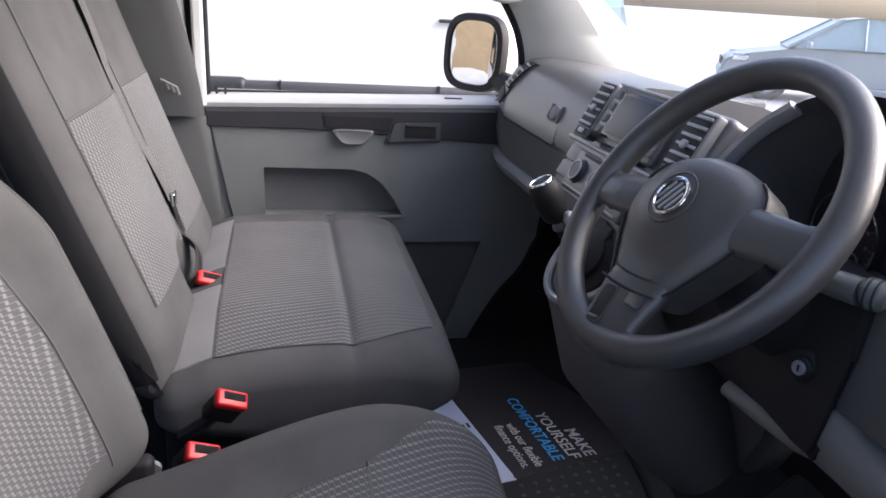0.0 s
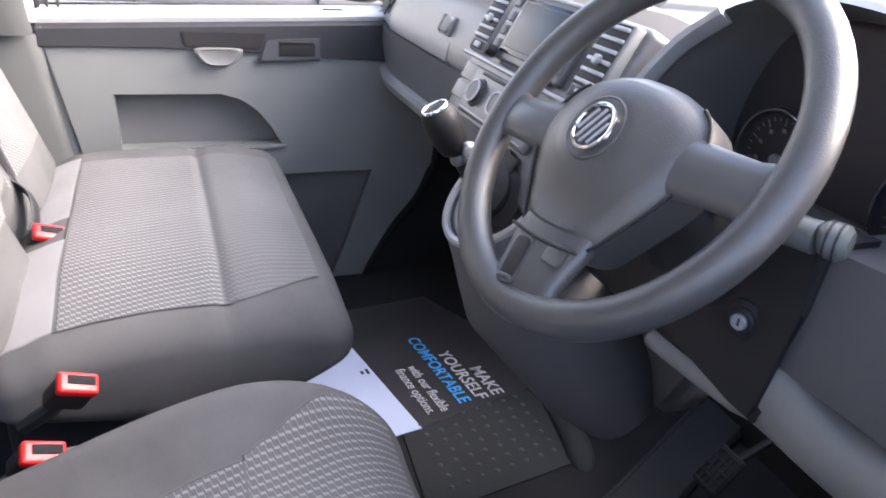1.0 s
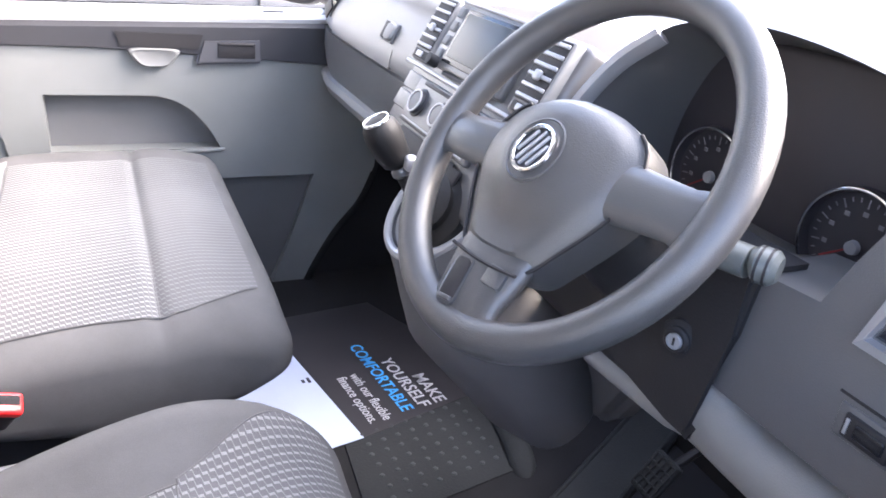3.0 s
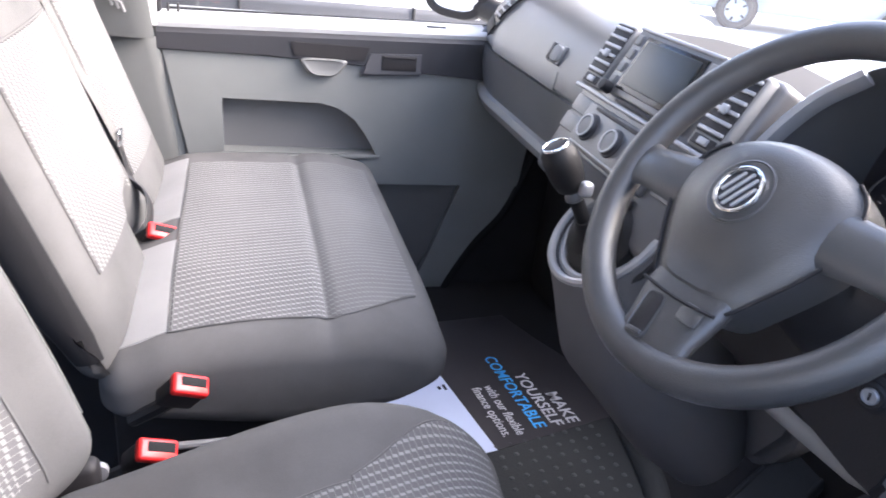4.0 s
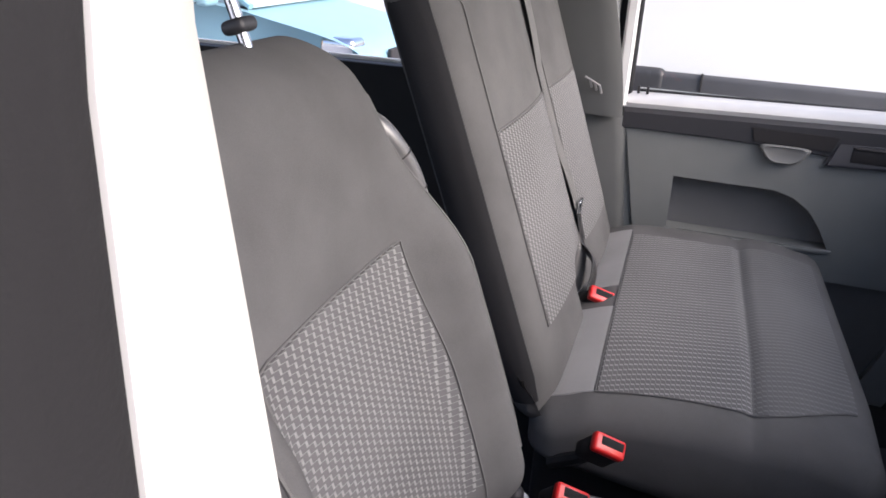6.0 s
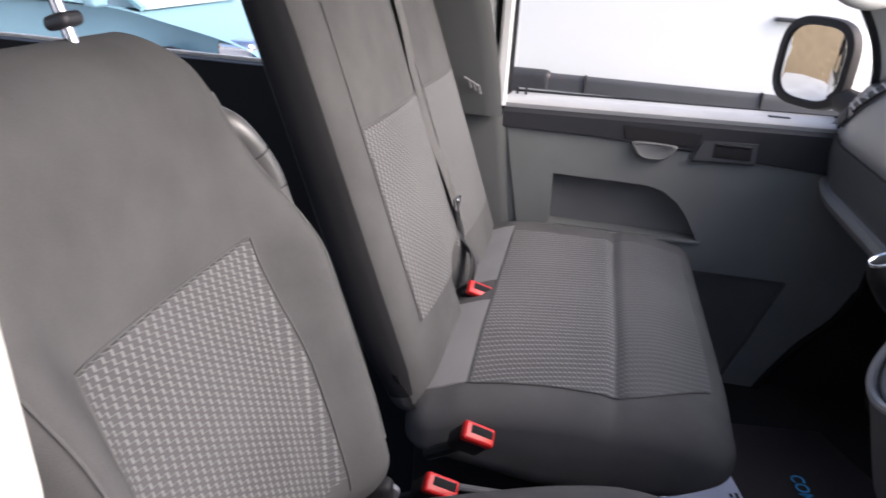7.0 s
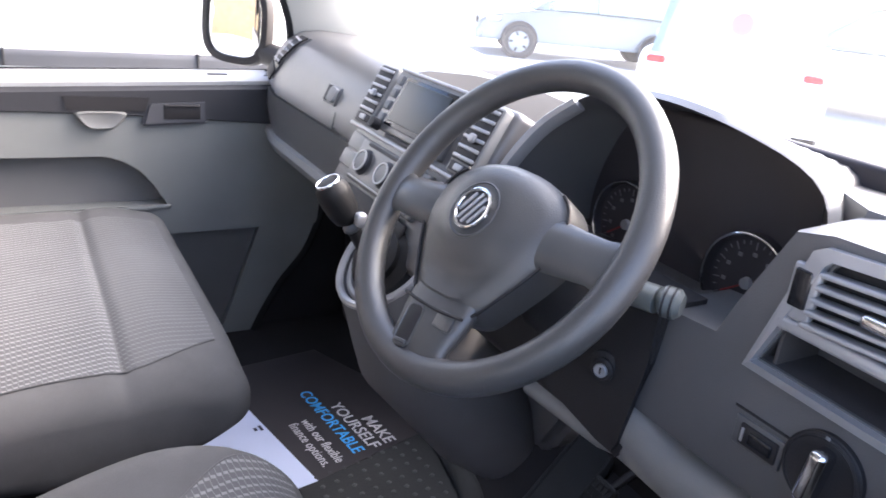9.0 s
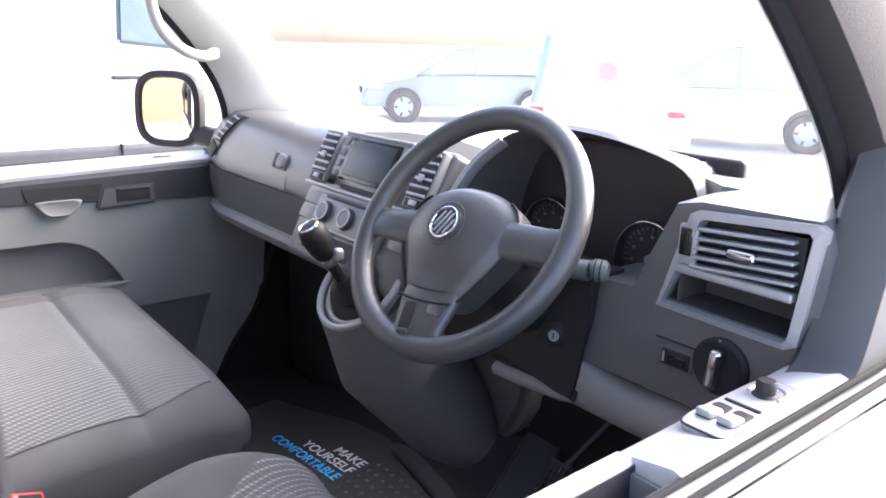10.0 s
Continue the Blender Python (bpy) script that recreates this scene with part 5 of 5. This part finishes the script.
secs = [[MW @ Vector((f * x, f * y, h)) for x, y in cover] for f, h in ((1.0, -0.035), (1.01, -0.012))]
for f in (1.0, 0.97, 0.92, 0.85, 0.76, 0.66, 0.56, 0.46, 0.36, 0.26, 0.15, 0.05):
    secs.append([MW @ Vector((f * x, f * (y + 0.02) - 0.02, cover_height(f * x, f * (y + 0.02) - 0.02, f))) for x, y in cover])
hub = part("airbag_cover", loft(secs, closed=True), WHEELMAT, wheel)
for s in (-1, 1):
    part("cover_gap", tube([MW @ Vector((s * p.x * 1.008, p.y * 1.008, 0.0055)) for p in half[5:23]], 0.0018, 6), BLACK, hub)
for s in (-1, 1):
    secs = []
    for r, w, th, c, z in ((0.05, 0.030, 0.016, -0.008, -0.004), (0.085, 0.029, 0.014, -0.010, 0.0), (0.12, 0.026, 0.011, -0.011, 0.003), (0.15, 0.024, 0.010, -0.011, 0.003), (0.181, 0.031, 0.008, -0.011, 0.0)):
        secs.append([MW @ Vector((s * r, c + w * math.cos(t), z + th * math.sin(t))) for t in (2 * math.pi * i / 16 for i in range(16))])
    part("spoke", loft(secs, closed=True), SPOKE_LIT, wheel, "smooth grey spoke, lightened for window light")
secs = []
for r, w, th, z in ((0.06, 0.050, 0.014, -0.006), (0.09, 0.051, 0.014, -0.001), (0.116, 0.050, 0.013, 0.002), (0.15, 0.043, 0.012, 0.003), (0.168, 0.043, 0.011, 0.002), (0.182, 0.052, 0.009, 0.0)):
    secs.append([MW @ Vector((w * math.copysign(abs(math.cos(t)) ** 0.6, math.cos(t)), -r, z + th * math.copysign(abs(math.sin(t)) ** 0.8, math.sin(t)))) for t in (2 * math.pi * i / 20 for i in range(20))])
low = part("lower_spoke", loft(secs, closed=True), WHEELMAT, wheel)
slot_at = MW @ Matrix.Translation((-0.016, -0.146, 0.0145)) @ Matrix.Rotation(radians(6), 4, "Z")
part("slot_rim", squircle(0.026, 0.050, ((1.0, -0.004), (1.0, 0.0012), (0.9, 0.0018), (0.82, 0.0006)), slot_at, 5.0, 32), WHEELMAT, low)
part("spoke_slot", squircle(0.021, 0.044, ((1.0, -0.002), (1.0, 0.0012), (0.96, 0.0015)), slot_at, 6.0, 32), BLACK, low, "dark slot in the lower spoke")
part("slot_lip", rbox((0.018, 0.005, 0.003), 0.0014, (0, -0.0195, 0.002), 2, 1, mat4=slot_at), WHEELMAT, low)
part("spoke_panel", squircle(0.026, 0.020, ((1.0, -0.003), (1.0, 0.0006), (0.92, 0.0014)), MW @ Matrix.Translation((0.026, -0.126, 0.0142)), 6.0, 28), WHEELMAT, low)
part("cover_gap", tube([MW @ Vector((-0.047 + 0.096 * i / 10, -0.1165 - 0.003 * math.sin(math.pi * i / 10), 0.0155)) for i in range(11)], 0.0019, 6), BLACK, low)
MBg = MW @ Matrix.Translation((0, -0.010, 0.0325))
badge = part("badge", lathe([(0.0335, -0.004), (0.033, 0.0016), (0.0315, 0.0024), (0.0285, -0.0005), (0.0, -0.001)], MBg, 36), WHEELMAT, hub, "dark badge surround")
part("badge_ring", tube([MBg @ Vector((0.0225 * math.cos(t), 0.0225 * math.sin(t), 0.004)) for t in (2 * math.pi * i / 36 for i in range(36))], 0.0022, 8, closed=True), CHROME, badge)
part("badge_disc", lathe([(0.0215, 0.0028), (0.018, 0.0034), (0, 0.0036)], MBg, 28), TRIM_DARK, badge, "plain dark disc")
for dx, ln in ((-0.012, 0.026), (-0.004, 0.037), (0.004, 0.037), (0.012, 0.026)):
    part("badge_bar", rbox((0.0034, ln, 0.003), 0.0012, (dx, 0, 0.0042), 2, 1, mat4=MBg @ Matrix.Rotation(radians(-28), 4, "Z")), SILVER, badge)

# ---------------------------------------------------------------- floor things
mat_ = thing("paper_floor_mat", (0.58, 0.4, FLOOR), "printed dark paper floor mat with white foot on the floor", "floor mat")
MM = Matrix.Translation((0.5, 0.165, FLOOR + 0.003)) @ Matrix.Rotation(radians(7 - 90), 4, "Z")
# local: x to the reader's right, y away
bm = slab([MM @ Vector(p) for p in ((-0.50, -0.04, 0), (0.009, 0.0, 0), (-0.037, 0.327, 0), (-0.09, 0.348, 0), (-0.24, 0.335, 0), (-0.38, 0.285, 0), (-0.50, 0.25, 0))], (0, 0, 0.0015))
part("printed_sheet", bm, PAPER_DARK, mat_, "dark printed upper sheet", smooth=False)
bm = slab([MM @ Vector(p) for p in ((-0.50, -0.20, 0), (0.02, -0.20, 0), (0.009, -0.0006, 0), (-0.50, -0.0406, 0))], (0, 0, 0.0015))
part("white_foot", bm, PAPER, mat_, "white foot of the sheet", smooth=False)
MT = MM @ Matrix.Translation((0, 0, 0.0021))
for text, size, x, y, wide, ink in (("MAKE", 0.043, -0.034, 0.196, 0.111, INK_WHITE), ("YOURSELF", 0.043, -0.033, 0.155, 0.2, INK_WHITE), ("COMFORTABLE", 0.043, -0.035, 0.112, 0.279, INK_BLUE), ("with our flexible", 0.034, -0.024, 0.062, 0.179, INK_WHITE), ("finance options.", 0.034, -0.025, 0.030, 0.176, INK_WHITE)):
    words("lettering", text, size, MT @ Matrix.Translation((x, y, 0)), ink, mat_, wide)
for i, wdt in enumerate((0.02, 0.012)):
    part("small_print", box((wdt, 0.007, 0.001), (-0.22, -0.03 - 0.013 * i, 0.002), 0.0003, mat4=MM), INK_DARK, mat_)

sheet = thing("paper_sheet", (0.48, -0.32, FLOOR), "white protective paper sheet on the driver floor", "paper")
part("leaf", slab([(0.40, -0.142, FLOOR + 0.003), (0.575, -0.198, FLOOR + 0.003), (0.56, -0.50, FLOOR + 0.003), (0.36, -0.48, FLOOR + 0.003)][::-1], (0, 0, 0.0012)), PAPER, sheet, smooth=False)

rub = thing("rubber_floor_mat", (0.65, -0.1, FLOOR), "dark rubber driver floor mat with raised edge and studs", "floor mat")
RM = [(0.46, 0.17), (0.81, 0.25), (0.785, 0.0), (0.765, -0.02), (0.50, -0.066), (0.44, -0.06)]
part("sheet", slab([(x, y, FLOOR + 0.001) for x, y in RM][::-1], (0, 0, 0.0015)), RUBBER, rub, smooth=False)
part("raised_edge", tube(curve_points([(0.83, 0.28, FLOOR - 0.012), (0.82, 0.20, FLOOR + 0.006), (0.805, 0.10, FLOOR + 0.008), (0.79, 0.02, FLOOR + 0.008), (0.775, -0.03, FLOOR - 0.002), (0.765, -0.06, FLOOR - 0.016)], 6), [0.028] * 22 + [0.028 - 0.0028 * i for i in range(9)], 12, flat=0.5, up=(0, 0, 1)), RUBBER, rub)
rest = thing("foot_rest", (0.73, -0.19, FLOOR), "dark worn foot rest plate rising beside the pedals", "foot rest")
ft = rbox((0.50, 0.115, 0.03), 0.012, (0.25, 0, 0), 3, 4)
ft.transform(Matrix.Translation((0.72, -0.210, FLOOR - 0.008)) @ Matrix.Rotation(math.atan2(0.22, 0.42), 4, "Z") @ Matrix.Rotation(radians(-3), 4, "Y"))
part("plate", ft, RUBBER, rest)
for s in (-1, 1):
    rail = tube([(0.02, s * 0.048, 0.014), (0.25, s * 0.048, 0.014), (0.48, s * 0.048, 0.014)], 0.005, 8)
    rail.transform(Matrix.Translation((0.72, -0.210, FLOOR - 0.008)) @ Matrix.Rotation(math.atan2(0.22, 0.42), 4, "Z") @ Matrix.Rotation(radians(-3), 4, "Y"))
    part("edge_rail", rail, RUBBER, rest)
stud = lathe([(0.006, 0), (0.004, 0.0025), (0, 0.003)], Matrix(), 8)
me = bpy.data.meshes.new("stud")
stud.to_mesh(me)
stud.free()
me.materials.append(STUD)
for i in range(8):
    for j in range(7):
        o = new("stud", me)
        o.parent = rub
        o.location = Vector((0.50 + 0.034 * i + 0.004 * (j % 2), -0.02 + 0.031 * j + 0.006 * i, FLOOR + 0.0025)) - origin(rub)

for nm, at, ang, lab, size in (("clutch_pedal", (0.93, -0.215, 0.60), 40, "dark rubber-faced clutch pedal with a grid tread", (0.085, 0.062)), ("brake_pedal", (0.93, -0.385, 0.575), 40, "dark rubber-faced brake pedal with a grid tread", (0.075, 0.07))):
    pd = thing(nm, at, lab, "pedal", "pedals")
    M = Matrix.Translation(at) @ Matrix.Rotation(radians(ang), 4, "Y")
    part("pad", rbox((0.014, size[1], size[0]), 0.006, (0, 0, 0), 2, 2, mat4=M), RUBBER, pd)
    for i in range(5):
        part("tread_rib", box((0.004, size[1] * 0.9, 0.004), (-0.008, 0, -size[0] * 0.4 + size[0] * 0.2 * i), 0.001, mat4=M), RUBBER, pd)
        part("tread_rib", box((0.004, 0.004, size[0] * 0.9), (-0.008, -size[1] * 0.4 + size[1] * 0.2 * i, 0), 0.001, mat4=M), RUBBER, pd)
    part("arm", tube([M @ Vector((0.008, 0, 0.01)), M @ Vector((0.10, 0, 0.20)), M @ Vector((0.16, 0, 0.40))], 0.009, 8), BLACK, pd)
acc = thing("accelerator_pedal", (0.93, -0.56, 0.57), "long black accelerator pedal", "pedal", "pedals")
part("pad", rbox((0.016, 0.055, 0.17), 0.007, (0, 0, 0), 2, 2, mat4=Matrix.Translation((0.93, -0.56, 0.585)) @ Matrix.Rotation(radians(45), 4, "Y")), RUBBER, acc)
part("hinge", tube([(0.87, -0.59, 0.525), (0.87, -0.53, 0.525)], 0.012, 10), BLACK, acc)

# ---------------------------------------------------------------- door mirror outside
mir = thing("door_mirror", (0.60, 1.02, 1.25), "black-rimmed white door mirror outside the passenger window", "mirror")
mn = Vector((-0.83, -0.555, 0.05)).normalized()
mr = Vector((-mn.y, mn.x, 0)).normalized() * -1
mu = mn.cross(mr) * -1
MMi = Matrix(((mr.x, mu.x, mn.x, 0), (mr.y, mu.y, mn.y, 0), (mr.z, mu.z, mn.z, 0), (0, 0, 0, 1)))
MMi = Matrix.Translation((0.580, 1.135, 1.333)) @ MMi
part("housing", squircle(0.240, 0.232, ((0.35, -0.115), (0.7, -0.105), (0.9, -0.08), (1.0, -0.04), (1.0, -0.012)), MMi), WHITE, mir, "white painted mirror cap")
part("surround", squircle(0.244, 0.236, ((0.99, -0.02), (1.0, -0.004), (0.97, 0.008), (0.82, 0.010), (0.79, 0.002)), MMi), BLACK, mir, "black mirror surround")
part("mirror_glass", squircle(0.19, 0.19, ((1.0, 0.001), (1.0, 0.004), (0.98, 0.0045)), MMi), material("mirror_silver", (0.9, 0.9, 0.9), 0.02, 1.0, vary=0.0), mir, "mirror glass")
part("arm", tube([MMi @ Vector((0.05, -0.06, -0.06)), (0.68, 0.98, 1.25), (0.70, 0.95, 1.25)], [0.03, 0.035, 0.04], 12), BLACK, mir)


# ---------------------------------------------------------------- vehicles outside
def wheel_parts(parent, x, y, side, R=0.31, yaw=None):
    M = Matrix.Translation((x, y, R)) @ Matrix.Rotation(radians(-90 * side), 4, "X")
    if yaw is not None:
        M = yaw @ M
    w = part("road_wheel", lathe([(R * 0.62, -0.09), (R * 0.9, -0.1), (R, -0.07), (R, 0.07), (R * 0.9, 0.1), (R * 0.66, 0.09)], M, 28), TYRE, parent, "black tyre")
    part("wheel_trim", lathe([(R * 0.64, 0.085), (R * 0.6, 0.06), (R * 0.3, 0.075), (R * 0.1, 0.085), (0, 0.085)], M, 24), CAR_SILVER, w, "silver wheel trim")
    for i in range(5):
        part("trim_gap", box((R * 0.36, R * 0.13, 0.006), (R * 0.42, 0, 0.068), 0.002, mat4=M @ Matrix.Rotation(2 * math.pi * i / 5, 4, "Z")), BLACK, w)
    return w


def car(name, at, yaw, paint, label, length=4.2, width=1.74, height=1.46, kind="car"):
    """A parked car; local x ahead. Body with wheel arches, glasshouse, lamps and wheels."""
    T = Matrix.Translation(at) @ Matrix.Rotation(radians(yaw), 4, "Z")
    c = thing(name, at, label, kind, "parked vehicles")
    L, W, Hh = length / 2, width / 2, height
    low = curve_points([(-L, 0, 0.35), (-L - 0.02, 0, 0.62), (-L + 0.05, 0, 0.92), (-L * 0.55, 0, 0.97), (L * 0.30, 0, 0.95), (L * 0.62, 0, 0.86), (L * 0.92, 0, 0.72), (L, 0, 0.55), (L - 0.02, 0, 0.3)], 4)
    ring = []
    for yy, sc in ((-W * 0.86, 0.97), (-W * 0.97, 0.99), (-W, 1.0), (W, 1.0), (W * 0.97, 0.99), (W * 0.86, 0.97)):
        ring.append([T @ Vector((p.x * sc, yy, 0.25 if p.z < 0.25 else (p.z - 0.25) * sc + 0.25)) for p in low])
    part("body", loft(ring, closed=True), paint, c)
    roof = [(-L * 0.92, 0.93), (-L * 0.78, Hh * 0.9), (-L * 0.55, Hh - 0.02), (-0.1, Hh), (L * 0.12, Hh - 0.06), (L * 0.50, 0.93)]
    ring = []
    for k, yy in ((0.9, -W * 0.70), (1.0, -W * 0.78), (1.0, W * 0.78), (0.9, W * 0.70)):
        ring.append([T @ Vector((x, yy * (1.18 - 0.18 * (z - 0.9) / (Hh - 0.9)) if z < 1.0 else yy, z)) for x, z in roof])
    # Sky reflection is put into the pale window colour.
    gh = part("glasshouse", loft(ring, closed=True), SKY_GLASS_AND_COVER, c, "car windows painted pale for reflected sky")
    ring = [[T @ Vector((x * 0.98, yy, z + 0.012)) for x, z in roof[1:5]] for yy in (-W * 0.70, -W * 0.4, W * 0.4, W * 0.70)]
    part("roof", loft(ring), paint, c)
    for s in (-1, 1):
        part("window_post", tube([T @ Vector((-0.15, s * W * 0.90, 0.95)), T @ Vector((-0.1, s * W * 0.785, Hh - 0.03))], 0.03, 6), paint, gh)
        part("window_post", tube([T @ Vector((L * 0.5, s * W * 0.9, 0.94)), T @ Vector((L * 0.12, s * W * 0.775, Hh - 0.05))], 0.03, 6), paint, gh)
        part("head_lamp", rbox((0.30, 0.26, 0.14), 0.05, (L * 0.86, s * W * 0.80, 0.70), 3, 2, mat4=T), CHROME, c, "clear head lamp")
        part("tail_lamp", rbox((0.08, 0.18, 0.26), 0.03, (-L + 0.02, s * W * 0.82, 0.80), 3, 2, mat4=T), RED, c, "red tail lamp")
        part("car_mirror", rbox((0.12, 0.18, 0.13), 0.04, (L * 0.36, s * (W + 0.07), 1.0), 3, 2, mat4=T), paint, c)
        for x in (-L * 0.62, L * 0.62):
            part("wheel_arch", lathe([(0.36, 0.0), (0.36, 0.02), (0, 0.02)], T @ Matrix.Translation((x, s * (W - 0.012), 0.33)) @ Matrix.Rotation(radians(-90 * s), 4, "X"), 28), BLACK, c)
            M = T @ Matrix.Translation((x, s * (W - 0.05), 0))
            wheel_parts(c, 0, 0, s, yaw=M)
    part("grille", rbox((0.04, width * 0.5, 0.14), 0.015, (L - 0.0, 0, 0.60), 2, 2, mat4=T), BLACK, c, "black grille")
    part("bumper", rbox((0.16, width * 0.94, 0.20), 0.07, (L - 0.03, 0, 0.40), 3, 3, mat4=T), paint, c)
    return c


# white panel van alongside
nv = thing("panel_van", (0.6, 2.6, 0), "white panel van parked alongside with a dark side moulding", "van", "parked vehicles")
prof = [(-1.05, 0.32), (-1.08, 1.7), (-0.98, 1.93), (-0.7, 2.0), (0.55, 2.0), (0.85, 1.93), (1.42, 1.34), (1.95, 1.16), (2.14, 1.0), (2.2, 0.7), (2.18, 0.32)]
bm = slab([(x, 1.83, z) for x, z in prof], (0, 1.7, 0))
bmesh.ops.bevel(bm, geom=[e for e in bm.edges], offset=0.04, segments=2, affect="EDGES")
part("body", bm, WHITE, nv, smooth=False)
part("side_moulding", rbox((2.3, 0.05, 0.13), 0.02, (0.96, 1.83, 1.075), 3, 3), MOULDING, nv, "dark grey side moulding")
part("moulding_end", rbox((0.22, 0.06, 0.24), 0.05, (-0.23, 1.83, 1.03), 4, 3), TRIM_DARK, nv)
for x in (0.0, 0.62, 1.45):
    part("panel_gap", box((0.008, 0.03, 0.14), (x, 1.812, 1.075), 0.002), BLACK, nv)
bm = slab([(0.64, 1.815, 1.52), (1.20, 1.815, 1.47), (1.02, 1.815, 1.68), (0.80, 1.815, 1.86), (0.66, 1.815, 1.86)], (0, 0.03, 0))
bmesh.ops.bevel(bm, geom=bm.edges[:], offset=0.012, segments=2, affect="EDGES")
part("cab_window", bm, VAN_GLASS, nv, "dark cab side window")
part("door_handle", rbox((0.105, 0.03, 0.014), 0.006, (0.66, 1.82, 1.395), 2, 2), TRIM_DARK, nv, "dark door handle")
for x in (-0.45, 1.6):
    wheel_parts(nv, x, 1.93, -1, 0.32)
    wheel_parts(nv, x, 3.42, 1, 0.32)

car("hatchback_car", (-4.45, 5.2, 0), 0, CAR_BLUE, "pale blue hatchback parked behind the white van", 4.2, 1.74, 1.48)
car("saloon_car", (4.8, 11.2, 0), 70, CAR_BLUE, "pale blue car parked across the yard", 4.3, 1.76, 1.6)
car("estate_car", (10.2, 11.2, 0), 150, CAR_SILVER, "silver car parked across the yard", 4.3, 1.76, 1.5)
car("white_car", (12.0, 6.0, 0), 110, WHITE, "white car in the second row", 4.3, 1.8, 1.6)
OX, OY = 7.54, 5.13
off = car("offroad_car", (OX, OY, 0), 39, WHITE, "white off-road car with a covered spare wheel", 3.9, 1.76, 1.85)
MSp = Matrix.Translation((OX, OY, 0)) @ Matrix.Rotation(radians(39), 4, "Z") @ Matrix.Translation((-1.98, 0, 1.31)) @ MG0
part("spare_cover", lathe([(0.0, 0.12), (0.27, 0.12), (0.33, 0.09), (0.34, 0.0), (0.0, 0.0)], MSp, 32), SKY_GLASS_AND_COVER, off, "pale grey spare wheel cover")
part("cover_face", lathe([(0.0, 0.124), (0.24, 0.124), (0.25, 0.11)], MSp, 28), WHITE, off, "plain white round face")
part("cover_spot", lathe([(0.0, 0.128), (0.10, 0.128), (0.10, 0.115)], MSp, 24), SPOT, off, "plain pale red round spot")

# yard behind: plastered wall
setting("backdrop", box((0.3, 8, 5.0), (-9.5, 3.4, 2.5), 0.02), SAND, "sandy rendered wall behind the yard", "wall")
